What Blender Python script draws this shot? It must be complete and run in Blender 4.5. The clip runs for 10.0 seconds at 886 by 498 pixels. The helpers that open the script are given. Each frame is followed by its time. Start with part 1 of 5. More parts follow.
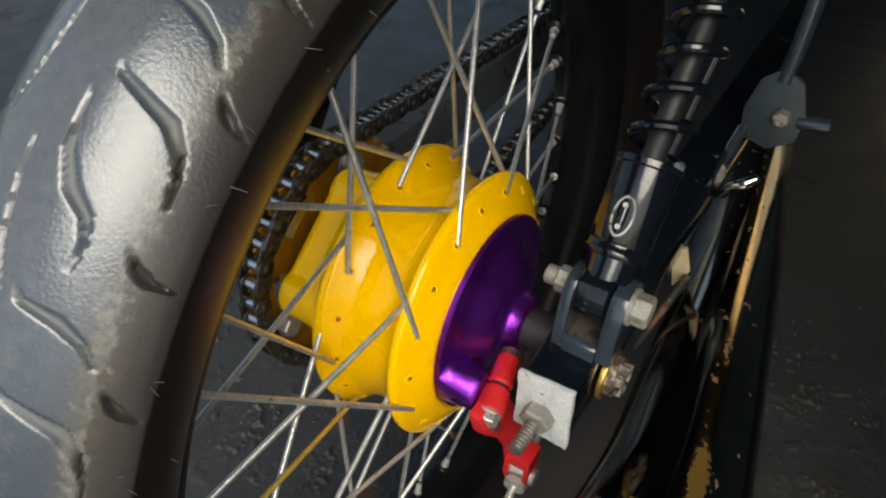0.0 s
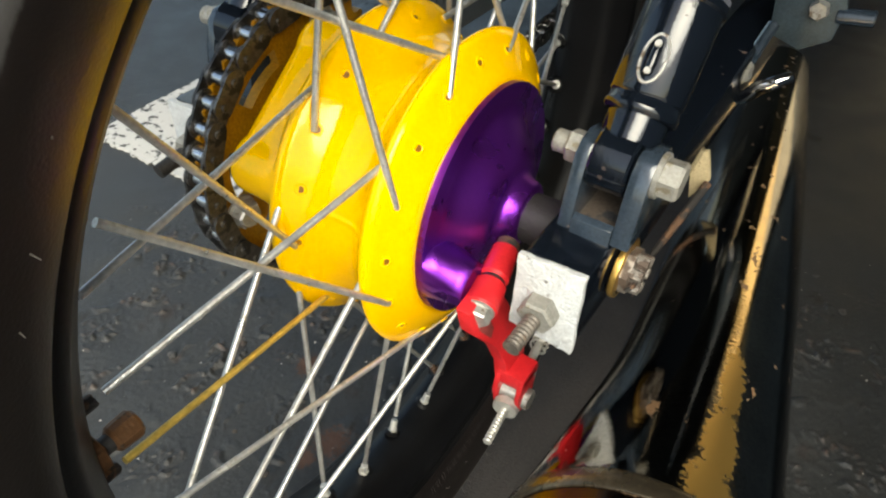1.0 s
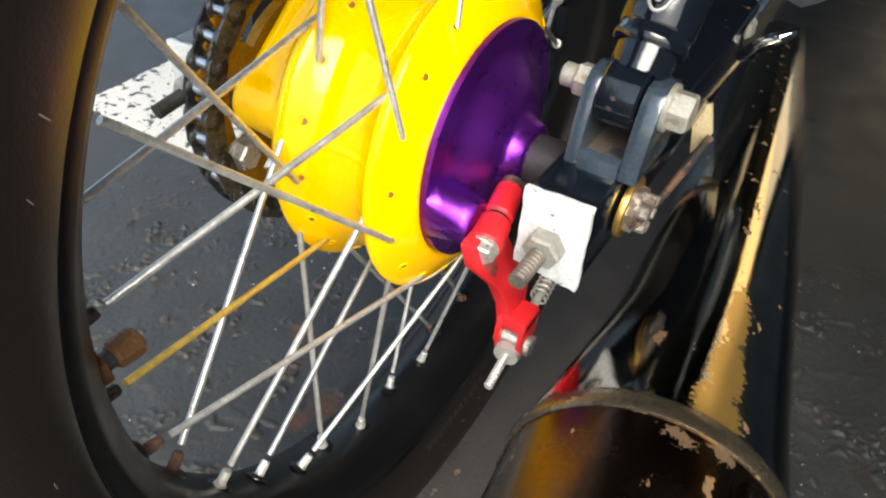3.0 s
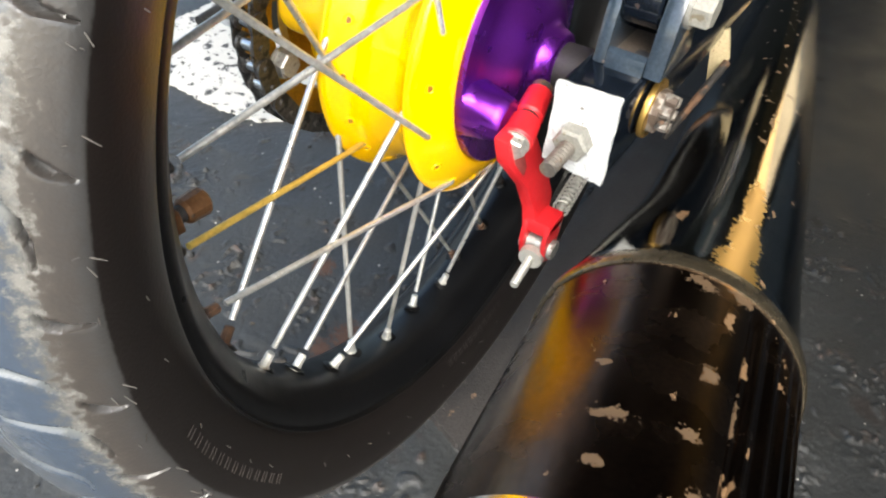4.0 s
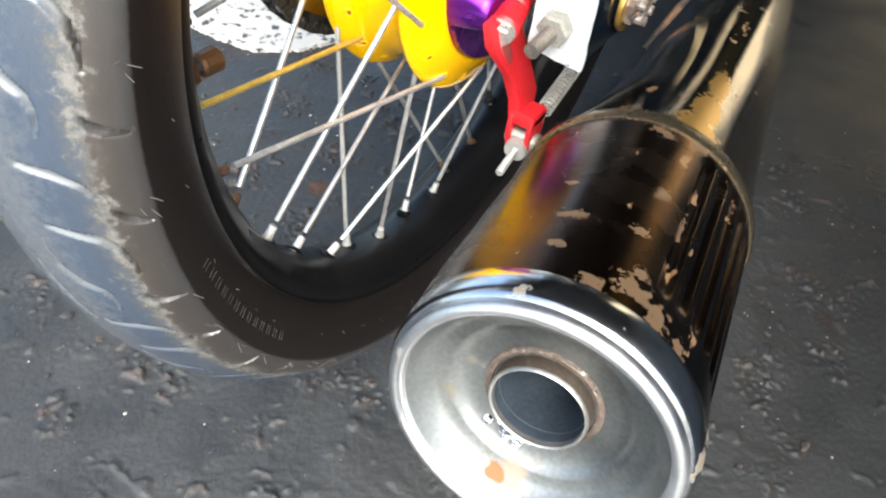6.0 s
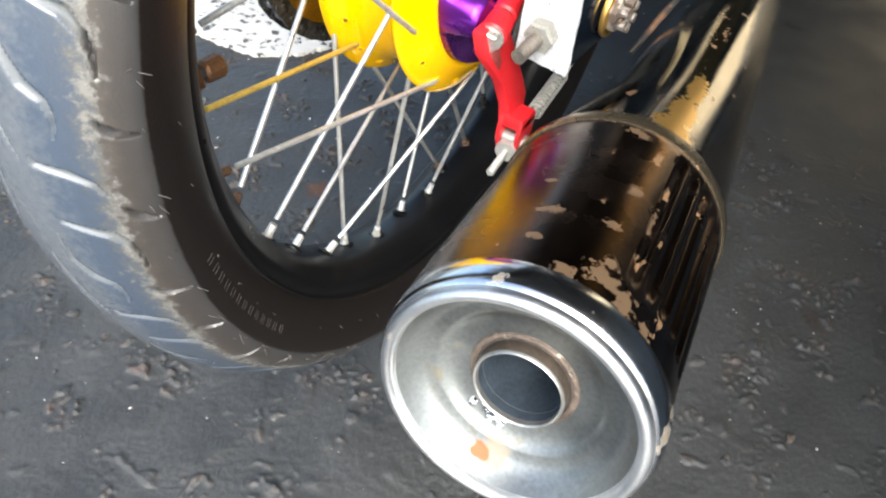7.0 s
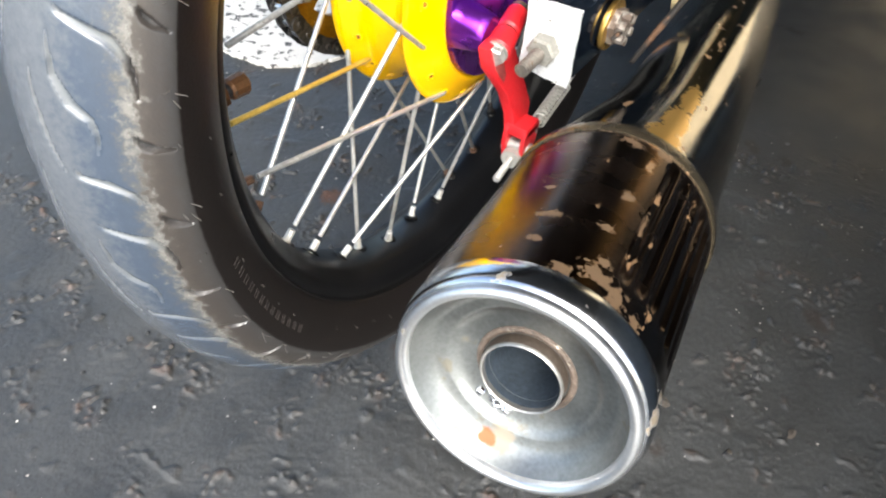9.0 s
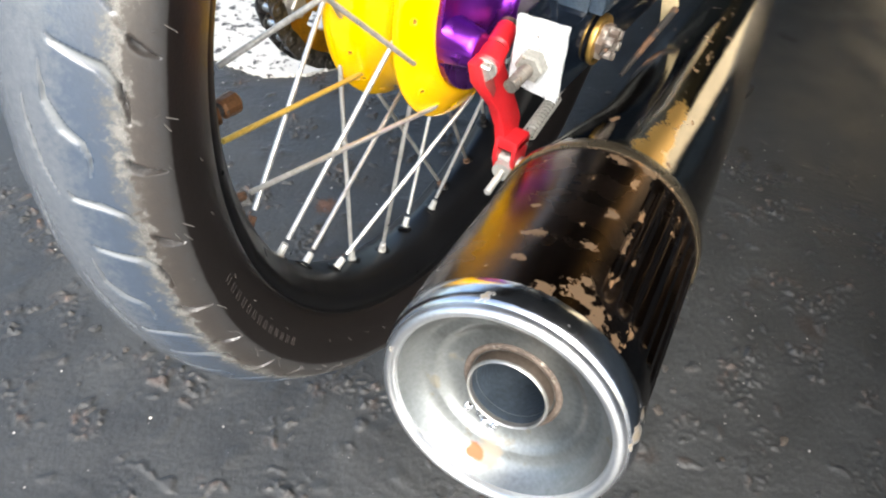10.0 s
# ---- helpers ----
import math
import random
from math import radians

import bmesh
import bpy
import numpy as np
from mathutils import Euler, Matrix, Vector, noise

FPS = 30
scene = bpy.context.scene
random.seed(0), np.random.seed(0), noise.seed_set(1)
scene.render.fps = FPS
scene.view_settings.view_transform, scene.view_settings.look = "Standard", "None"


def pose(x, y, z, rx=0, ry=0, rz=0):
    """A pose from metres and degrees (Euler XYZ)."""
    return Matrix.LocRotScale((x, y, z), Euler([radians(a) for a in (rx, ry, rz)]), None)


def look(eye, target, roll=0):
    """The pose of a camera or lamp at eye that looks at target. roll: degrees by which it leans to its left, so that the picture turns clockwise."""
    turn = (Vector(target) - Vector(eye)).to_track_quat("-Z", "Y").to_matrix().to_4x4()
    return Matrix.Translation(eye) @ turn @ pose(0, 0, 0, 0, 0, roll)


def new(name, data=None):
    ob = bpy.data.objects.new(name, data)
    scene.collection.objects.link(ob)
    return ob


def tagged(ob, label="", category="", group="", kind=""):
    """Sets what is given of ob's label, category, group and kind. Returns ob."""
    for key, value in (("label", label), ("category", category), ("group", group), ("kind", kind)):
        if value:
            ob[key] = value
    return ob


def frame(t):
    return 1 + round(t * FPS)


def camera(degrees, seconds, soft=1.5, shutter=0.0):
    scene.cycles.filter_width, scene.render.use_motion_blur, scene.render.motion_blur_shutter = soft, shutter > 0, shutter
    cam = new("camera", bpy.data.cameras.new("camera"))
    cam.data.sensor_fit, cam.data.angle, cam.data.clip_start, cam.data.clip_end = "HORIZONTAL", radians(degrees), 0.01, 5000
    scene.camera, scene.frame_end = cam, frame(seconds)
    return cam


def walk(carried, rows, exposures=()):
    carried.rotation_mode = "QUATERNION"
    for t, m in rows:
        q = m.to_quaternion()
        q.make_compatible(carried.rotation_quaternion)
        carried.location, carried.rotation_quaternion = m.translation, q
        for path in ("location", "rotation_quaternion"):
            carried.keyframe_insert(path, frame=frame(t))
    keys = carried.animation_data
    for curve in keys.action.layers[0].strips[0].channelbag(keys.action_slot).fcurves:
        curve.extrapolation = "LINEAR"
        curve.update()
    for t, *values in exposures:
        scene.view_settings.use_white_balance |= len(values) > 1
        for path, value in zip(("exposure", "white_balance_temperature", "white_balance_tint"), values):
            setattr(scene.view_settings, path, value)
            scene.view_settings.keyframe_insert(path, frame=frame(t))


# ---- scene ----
cam = camera(64.8, 10.0, soft=2.2)
# seconds, place in metres, turn in degrees
PATH = [
    (0, 0.1737, -0.2598, 0.6217, 49.73, 0.36, 33.14),
    (0.5, 0.1696, -0.2569, 0.5716, 50.66, -2.58, 35.74),
    (1, 0.1666, -0.2500, 0.5373, 48.75, -1.83, 33.27),
    (1.5, 0.1637, -0.2528, 0.5261, 48.51, -2.66, 33.62),
    (2, 0.1621, -0.2518, 0.5257, 48.41, -2.37, 33.21),
    (3.5, 0.1754, -0.2835, 0.5075, 47.93, -3.26, 33.04),
    (4, 0.1809, -0.3079, 0.4989, 46.52, -3.36, 33.65),
    (4.5, 0.1870, -0.3235, 0.4923, 45.57, -3.67, 34.17),
    (5, 0.1946, -0.3298, 0.4899, 45.19, -3.94, 34.17),
    (5.5, 0.2031, -0.3413, 0.4876, 44.38, -4.27, 34.17),
    (6, 0.2111, -0.3504, 0.4882, 43.67, -4.56, 33.81),
    (7.5, 0.2260, -0.3627, 0.5045, 44.06, -4.10, 33.68),
    (8, 0.2293, -0.3654, 0.5079, 44.12, -3.60, 33.53),
    (8.5, 0.2304, -0.3702, 0.5103, 44.17, -3.58, 33.97),
    (9, 0.2306, -0.3738, 0.5138, 44.28, -3.48, 33.99),
    (9.5, 0.2327, -0.3756, 0.5161, 44.14, -3.56, 34.17),
    (10, 0.2336, -0.3709, 0.5212, 44.60, -3.33, 33.73),
]
walk(cam, [(t, pose(x, y, z, rx, ry, rz)) for t, x, y, z, rx, ry, rz in PATH], exposures=[(0.0, 0.02, 6900, 5), (0.5, 0.98, 6600, 4), (1.0, 0.84, 7000, 2), (1.5, 1.06, 6900, 4), (2.0, 1.16, 6850, 4), (3.5, 1.33, 6650, 6), (4.5, 1.58, 6500, 6), (5.5, 1.61, 6400, 7), (7.5, 1.61, 6400, 7), (10.0, 1.63, 6500, 8)])

# ---- sky and sun: open yard behind the motorcycle, added unseen shading over and ahead ----
world = bpy.data.worlds.new("sky")
scene.world = world
world.use_nodes = True
wn = world.node_tree.nodes
sky = wn.new("ShaderNodeTexSky")
sky.sky_type, sky.sun_disc = "NISHITA", False
SUN_UP, SUN_ROUND = 46.0, 146.0
sky.dust_density = 3.0
sky.sun_elevation, sky.sun_rotation = radians(SUN_UP), radians(SUN_ROUND)
wn["Background"].inputs["Strength"].default_value = 0.16
world.node_tree.links.new(sky.outputs[0], wn["Background"].inputs["Color"])
sun = new("sun", bpy.data.lights.new("sun", "SUN"))
sun.data.energy, sun.data.angle, sun.data.color = 2.6, radians(44), (1.0, 0.985, 0.94)
sun.matrix_world = look((0, 0, 0), (-math.sin(radians(SUN_ROUND)) * math.cos(radians(SUN_UP)), -math.cos(radians(SUN_ROUND)) * math.cos(radians(SUN_UP)), -math.sin(radians(SUN_UP))))

H = 0.3222            # height of the wheel's axle over the ground
TAU = 2 * math.pi


# ---- materials ----
def surface(name, colour, rough=0.5, metal=0.0, vary=0.15, scale=60.0, fine=600.0, bump=0.1, coat=0.0, stain=None, stain_amount=0.45, stain_scale=25.0, stain_rough=0.8, stain_metal=0.0, gloss=0.5):
    """A procedural surface: base colour varied at two scales, uneven gloss, fine relief, and patches of a second colour."""
    m = bpy.data.materials.new(name)
    m.use_nodes = True
    n, l = m.node_tree.nodes, m.node_tree.links
    p = n["Principled BSDF"]
    tc = n.new("ShaderNodeTexCoord")
    big, small = n.new("ShaderNodeTexNoise"), n.new("ShaderNodeTexNoise")
    big.inputs["Scale"].default_value, big.inputs["Detail"].default_value = scale, 6
    small.inputs["Scale"].default_value, small.inputs["Detail"].default_value = fine, 3
    for t in (big, small):
        l.new(tc.outputs["Object"], t.inputs["Vector"])
    add = n.new("ShaderNodeMath")
    add.operation = "ADD"
    l.new(big.outputs["Fac"], add.inputs[0])
    l.new(small.outputs["Fac"], add.inputs[1])
    ramp = n.new("ShaderNodeMapRange")
    ramp.inputs["From Min"].default_value, ramp.inputs["From Max"].default_value = 0.7, 1.3
    ramp.inputs["To Min"].default_value, ramp.inputs["To Max"].default_value = 1 - vary, 1 + vary
    l.new(add.outputs[0], ramp.inputs["Value"])
    mul = n.new("ShaderNodeVectorMath")
    mul.operation = "SCALE"
    mul.inputs[0].default_value = colour
    l.new(ramp.outputs[0], mul.inputs["Scale"])
    rr = n.new("ShaderNodeMapRange")
    rr.inputs["From Min"].default_value, rr.inputs["From Max"].default_value = 0.3, 0.7
    rr.inputs["To Min"].default_value, rr.inputs["To Max"].default_value = max(rough * 0.75, 0.02), min(rough * 1.3, 1)
    l.new(big.outputs["Fac"], rr.inputs["Value"])
    p.inputs["Metallic"].default_value = metal
    p.inputs["Specular IOR Level"].default_value = gloss
    p.inputs["Coat Weight"].default_value = coat
    p.inputs["Coat Roughness"].default_value = 0.06
    colour_out, rough_out = mul.outputs[0], rr.outputs[0]
    if stain:
        sn = n.new("ShaderNodeTexNoise")
        sn.inputs["Scale"].default_value, sn.inputs["Detail"].default_value, sn.inputs["Roughness"].default_value = stain_scale, 8, 0.62
        l.new(tc.outputs["Object"], sn.inputs["Vector"])
        st = n.new("ShaderNodeMapRange")
        st.inputs["From Min"].default_value, st.inputs["From Max"].default_value = 1 - stain_amount, 1.04 - stain_amount
        l.new(sn.outputs["Fac"], st.inputs["Value"])
        mix = n.new("ShaderNodeMix")
        mix.data_type = "RGBA"
        l.new(st.outputs[0], mix.inputs["Factor"])
        l.new(mul.outputs[0], mix.inputs["A"])
        mix.inputs["B"].default_value = (*stain, 1)
        colour_out = mix.outputs["Result"]
        mr = n.new("ShaderNodeMix")
        l.new(st.outputs[0], mr.inputs["Factor"])
        l.new(rr.outputs[0], mr.inputs["A"])
        mr.inputs["B"].default_value = stain_rough
        rough_out = mr.outputs["Result"]
        mm = n.new("ShaderNodeMix")
        l.new(st.outputs[0], mm.inputs["Factor"])
        mm.inputs["A"].default_value, mm.inputs["B"].default_value = metal, stain_metal
        l.new(mm.outputs["Result"], p.inputs["Metallic"])
    l.new(colour_out, p.inputs["Base Color"])
    l.new(rough_out, p.inputs["Roughness"])
    if bump:
        b = n.new("ShaderNodeBump")
        b.inputs["Strength"].default_value, b.inputs["Distance"].default_value = bump, 0.001
        l.new(add.outputs[0], b.inputs["Height"])
        l.new(b.outputs[0], p.inputs["Normal"])
    return m


YELLOW = surface("yellow_paint", (0.97, 0.53, 0.0), 0.09, vary=0.05, bump=0.05, coat=0.0, gloss=0.32, scale=40)
GOLD = surface("gold_sprocket", (0.42, 0.2, 0.006), 0.42, 0.3, vary=0.35, stain=(0.06, 0.03, 0.006), stain_amount=0.4, stain_scale=14, bump=0.1)
PURPLE = surface("purple_anodised", (0.24, 0.035, 0.48), 0.3, 0.94, vary=0.06, bump=0.05)
RED = surface("red_paint", (0.55, 0.016, 0.022), 0.4, vary=0.12, bump=0.2, stain=(0.3, 0.28, 0.26), stain_amount=0.34, stain_scale=90)
WHITE = surface("white_paint", (0.56, 0.575, 0.58), 0.5, vary=0.14, scale=150, bump=0.9, stain=(0.2, 0.19, 0.18), stain_amount=0.36, stain_scale=120)
NAVY = surface("dark_frame_paint", (0.004, 0.006, 0.01), 0.09, vary=0.25, bump=0.06, coat=0.3, stain=(0.06, 0.04, 0.03), stain_amount=0.34, stain_scale=60)
# Base raised towards grey-blue for the sky reflected in the bracket faces.
BRACKET = surface("sky_tinted_paint", (0.028, 0.04, 0.056), 0.12, vary=0.3, bump=0.12, coat=0.5, stain=(0.16, 0.09, 0.05), stain_amount=0.33, stain_scale=70)
RIM_BLACK = surface("black_rim_enamel", (0.005, 0.005, 0.0055), 0.36, gloss=0.25, vary=0.3, bump=0.06, coat=0.03, scale=30)
ZINC = surface("dull_zinc", (0.58, 0.57, 0.53), 0.42, 0.5, vary=0.15, bump=0.2, stain=(0.3, 0.26, 0.2), stain_amount=0.38, stain_scale=120)
DULL = surface("dull_grey_zinc", (0.3, 0.29, 0.26), 0.5, 0.4, vary=0.25, bump=0.3, stain=(0.2, 0.17, 0.12), stain_amount=0.42, stain_scale=130)
STEEL = surface("zinc_steel", (0.45, 0.44, 0.41), 0.42, 0.7, vary=0.25, bump=0.25, stain=(0.13, 0.1, 0.07), stain_amount=0.42, stain_scale=140)
SPOKE = surface("galvanised_spoke", (0.6, 0.59, 0.56), 0.36, 0.75, vary=0.2, bump=0.2, scale=120, stain=(0.42, 0.4, 0.36), stain_amount=0.4, stain_scale=160, stain_metal=0.4, stain_rough=0.5)
RUSTY = surface("rusty_steel", (0.13, 0.07, 0.04), 0.7, 0.3, vary=0.35, bump=0.5, stain=(0.02, 0.017, 0.015), stain_amount=0.5, stain_scale=70)
CHAIN = surface("oily_chain_steel", (0.16, 0.15, 0.14), 0.35, 0.85, vary=0.3, bump=0.2, stain=(0.012, 0.011, 0.01), stain_amount=0.5, stain_scale=90, stain_rough=0.4)
ROLLER = surface("polished_roller", (0.62, 0.62, 0.62), 0.22, 1.0, vary=0.15, bump=0.05)
BRASS = surface("brass", (0.55, 0.34, 0.09), 0.3, 0.9, vary=0.15)
RUBBER = surface("black_rubber", (0.022, 0.02, 0.019), 0.55, vary=0.3, bump=0.3)
CHROME = surface("chrome", (0.62, 0.63, 0.65), 0.09, 1.0, vary=0.06, bump=0.03, scale=30, stain=(0.36, 0.3, 0.23), stain_amount=0.33, stain_scale=60, stain_rough=0.5, stain_metal=0.6)
CAP = surface("worn_chrome", (0.64, 0.65, 0.67), 0.2, 1.0, vary=0.12, bump=0.08, scale=30, fine=300, stain=(0.4, 0.33, 0.24), stain_amount=0.4, stain_scale=45, stain_rough=0.45, stain_metal=0.6)
LIP = surface("brushed_chrome", (0.72, 0.73, 0.74), 0.36, 1.0, vary=0.08, bump=0.1, scale=40, fine=500, stain=(0.45, 0.4, 0.32), stain_amount=0.34, stain_scale=60, stain_rough=0.5, stain_metal=0.7)
DISH = surface("dull_chrome", (0.235, 0.245, 0.24), 0.44, 1.0, vary=0.18, bump=0.08, scale=25, stain=(0.2, 0.185, 0.15), stain_amount=0.38, stain_scale=40, stain_rough=0.5, stain_metal=0.6)


def spot(m, centre, radius, colour, rough):
    """A ragged stain round one place of the object, in its own axes."""
    n, l = m.node_tree.nodes, m.node_tree.links
    p = n["Principled BSDF"]
    tc = n.new("ShaderNodeTexCoord")
    no = n.new("ShaderNodeTexNoise")
    no.inputs["Scale"].default_value, no.inputs["Detail"].default_value = 260, 5
    l.new(tc.outputs["Object"], no.inputs["Vector"])
    d = n.new("ShaderNodeVectorMath")
    d.operation = "DISTANCE"
    d.inputs[1].default_value = centre
    l.new(tc.outputs["Object"], d.inputs[0])
    add = n.new("ShaderNodeMath")
    add.operation = "MULTIPLY_ADD"
    add.inputs[1].default_value = radius * 1.6
    l.new(no.outputs["Fac"], add.inputs[0])
    l.new(d.outputs["Value"], add.inputs[2])
    cut_in = n.new("ShaderNodeMapRange")
    cut_in.inputs["From Min"].default_value, cut_in.inputs["From Max"].default_value = radius * 1.6, radius * 2.0
    cut_in.inputs["To Min"].default_value, cut_in.inputs["To Max"].default_value = 1.0, 0.0
    l.new(add.outputs[0], cut_in.inputs["Value"])
    for name_in, value in (("Base Color", (*colour, 1)), ("Roughness", rough), ("Metallic", 0.1)):
        before = p.inputs[name_in].links[0].from_socket
        mix = n.new("ShaderNodeMix")
        if name_in == "Base Color":
            mix.data_type = "RGBA"
        l.new(cut_in.outputs[0], mix.inputs["Factor"])
        ins = [i for i in mix.inputs if i.enabled and i.name in "AB"]
        l.new(before, ins[0])
        ins[1].default_value = value
        l.new([o for o in mix.outputs if o.enabled][0], p.inputs[name_in])


spot(DISH, (-0.001, 0.0100, -0.0350), 0.0055, (0.22, 0.19, 0.145), 0.6)
spot(DISH, (-0.0062, 0.0095, -0.0362), 0.0038, (0.27, 0.085, 0.028), 0.7)
SOOT = surface("soot", (0.03, 0.04, 0.052), 0.5, vary=0.4, bump=0.3)
WELD = surface("weld_rust", (0.13, 0.1, 0.08), 0.6, 0.5, vary=0.4, bump=0.8, stain=(0.4, 0.36, 0.3), stain_amount=0.38, stain_scale=160, stain_metal=0.8, stain_rough=0.3)
DUST = surface("dark_plastic", (0.014, 0.014, 0.015), 0.5, vary=0.3, bump=0.2)


def peeled_black(name, base, rough, metal, amount, along, coat=0.0, rubbed=1.2, ribs=0.0, line=(0.0, 0.12), tone=(0.33, 0.17, 0.055)):
    """Gloss black worn through to tan metal, mostly along the top line of the pipe. Lies in the pipe's own axes: y along, x right, z up."""
    m = surface(name, base, rough, metal, vary=0.3, scale=35, bump=0.05, coat=coat, gloss=1.0)
    n, l = m.node_tree.nodes, m.node_tree.links
    p = n["Principled BSDF"]
    tc = n.new("ShaderNodeTexCoord")
    sep = n.new("ShaderNodeSeparateXYZ")
    l.new(tc.outputs["Object"], sep.inputs[0])
    at = n.new("ShaderNodeMath")
    at.operation = "ARCTAN2"
    l.new(sep.outputs["X"], at.inputs[0])
    l.new(sep.outputs["Z"], at.inputs[1])
    off = n.new("ShaderNodeMath")
    off.operation = "SUBTRACT"
    l.new(at.outputs[0], off.inputs[0])
    off.inputs[1].default_value = along
    ab = n.new("ShaderNodeMath")
    ab.operation = "ABSOLUTE"
    l.new(off.outputs[0], ab.inputs[0])
    band = n.new("ShaderNodeMapRange")
    band.interpolation_type = "SMOOTHSTEP"
    band.inputs["From Min"].default_value, band.inputs["From Max"].default_value = 0.02, 0.32
    band.inputs["To Min"].default_value, band.inputs["To Max"].default_value = amount, 0.0
    l.new(ab.outputs[0], band.inputs["Value"])
    no = n.new("ShaderNodeTexNoise")
    no.inputs["Scale"].default_value, no.inputs["Detail"].default_value, no.inputs["Roughness"].default_value = 112, 7, 0.6
    mp = n.new("ShaderNodeMapping")
    mp.inputs["Scale"].default_value = (1, 0.55, 1)
    l.new(tc.outputs["Object"], mp.inputs["Vector"])
    l.new(mp.outputs[0], no.inputs["Vector"])
    add = n.new("ShaderNodeMath")
    add.operation = "ADD"
    l.new(no.outputs["Fac"], add.inputs[0])
    l.new(band.outputs[0], add.inputs[1])
    if ribs:
        # flakes run on along the crests of the first ribs
        crest = n.new("ShaderNodeMapRange")
        crest.interpolation_type = "SMOOTHSTEP"
        crest.inputs["From Min"].default_value, crest.inputs["From Max"].default_value = 0.12, 0.5
        crest.inputs["To Min"].default_value, crest.inputs["To Max"].default_value = ribs, 0.0
        away = n.new("ShaderNodeMath")
        away.operation = "SUBTRACT"
        l.new(off.outputs[0], away.inputs[0])
        away.inputs[1].default_value = 0.19
        flat = n.new("ShaderNodeMath")
        flat.operation = "ABSOLUTE"
        l.new(away.outputs[0], flat.inputs[0])
        l.new(flat.outputs[0], crest.inputs["Value"])
        more = n.new("ShaderNodeMath")
        more.operation = "ADD"
        l.new(add.outputs[0], more.inputs[0])
        l.new(crest.outputs[0], more.inputs[1])
        add = more
    # a brown rubbed line beside the flaking; on the pipe also a painted reflection
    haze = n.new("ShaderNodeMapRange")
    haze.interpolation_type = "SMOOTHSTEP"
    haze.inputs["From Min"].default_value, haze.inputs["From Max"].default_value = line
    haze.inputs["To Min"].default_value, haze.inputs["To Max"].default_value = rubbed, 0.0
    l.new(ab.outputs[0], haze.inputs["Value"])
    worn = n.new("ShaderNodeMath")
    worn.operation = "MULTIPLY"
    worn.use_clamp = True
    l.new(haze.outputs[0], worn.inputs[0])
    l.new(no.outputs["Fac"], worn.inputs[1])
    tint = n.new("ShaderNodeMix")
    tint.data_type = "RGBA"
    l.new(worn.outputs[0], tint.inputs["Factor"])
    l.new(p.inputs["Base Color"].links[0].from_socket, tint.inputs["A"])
    tint.inputs["B"].default_value = (*tone, 1)
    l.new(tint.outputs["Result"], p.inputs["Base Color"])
    cut = n.new("ShaderNodeMapRange")
    cut.inputs["From Min"].default_value, cut.inputs["From Max"].default_value = 0.665, 0.68
    l.new(add.outputs[0], cut.inputs["Value"])
    for name_in, value in (("Base Color", (0.24, 0.14, 0.07, 1)), ("Roughness", 0.45), ("Metallic", 0.3)):
        socket = p.inputs[name_in]
        before = socket.links[0].from_socket if socket.links else None
        mix = n.new("ShaderNodeMix")
        if name_in == "Base Color":
            mix.data_type = "RGBA"
        l.new(cut.outputs[0], mix.inputs["Factor"])
        ins = [i for i in mix.inputs if i.enabled and i.name in "AB"]
        if before:
            l.new(before, ins[0])
        else:
            ins[0].default_value = socket.default_value
        ins[1].default_value = value
        l.new([o for o in mix.outputs if o.enabled][0], socket)
    return m

def chips(m, places, colour, rough, ragged=3.2, metal=0.3):
    """Ragged chips in the paint, in the object's own axes: (place, half sizes)."""
    n, l = m.node_tree.nodes, m.node_tree.links
    p = n["Principled BSDF"]
    tc, no = n.new("ShaderNodeTexCoord"), n.new("ShaderNodeTexNoise")
    no.inputs["Scale"].default_value, no.inputs["Detail"].default_value, no.inputs["Roughness"].default_value = 330, 6, 0.65
    l.new(tc.outputs["Object"], no.inputs["Vector"])
    nearest = None
    for place, half in places:
        mp = n.new("ShaderNodeMapping")
        mp.inputs["Location"].default_value = [-c / h for c, h in zip(place, half)]
        mp.inputs["Scale"].default_value = [1 / h for h in half]
        l.new(tc.outputs["Object"], mp.inputs["Vector"])
        ln = n.new("ShaderNodeVectorMath")
        ln.operation = "LENGTH"
        l.new(mp.outputs[0], ln.inputs[0])
        if nearest is None:
            nearest = ln.outputs["Value"]
        else:
            low = n.new("ShaderNodeMath")
            low.operation = "MINIMUM"
            l.new(nearest, low.inputs[0])
            l.new(ln.outputs["Value"], low.inputs[1])
            nearest = low.outputs[0]
    add = n.new("ShaderNodeMath")
    add.operation = "MULTIPLY_ADD"
    add.inputs[1].default_value = ragged
    l.new(no.outputs["Fac"], add.inputs[0])
    l.new(nearest, add.inputs[2])
    cut = n.new("ShaderNodeMapRange")
    cut.inputs["From Min"].default_value, cut.inputs["From Max"].default_value = 0.5 * ragged + 0.65, 0.5 * ragged + 0.77
    cut.inputs["To Min"].default_value, cut.inputs["To Max"].default_value = 1.0, 0.0
    l.new(add.outputs[0], cut.inputs["Value"])
    for name_in, value in (("Base Color", (*colour, 1)), ("Roughness", rough), ("Metallic", metal)):
        socket = p.inputs[name_in]
        mix = n.new("ShaderNodeMix")
        if name_in == "Base Color":
            mix.data_type = "RGBA"
        ins = [q for q in mix.inputs if q.enabled and q.name in "AB"]
        l.new(cut.outputs[0], mix.inputs["Factor"])
        if socket.links:
            l.new(socket.links[0].from_socket, ins[0])
        else:
            ins[0].default_value = socket.default_value
        ins[1].default_value = value
        l.new([o for o in mix.outputs if o.enabled][0], socket)


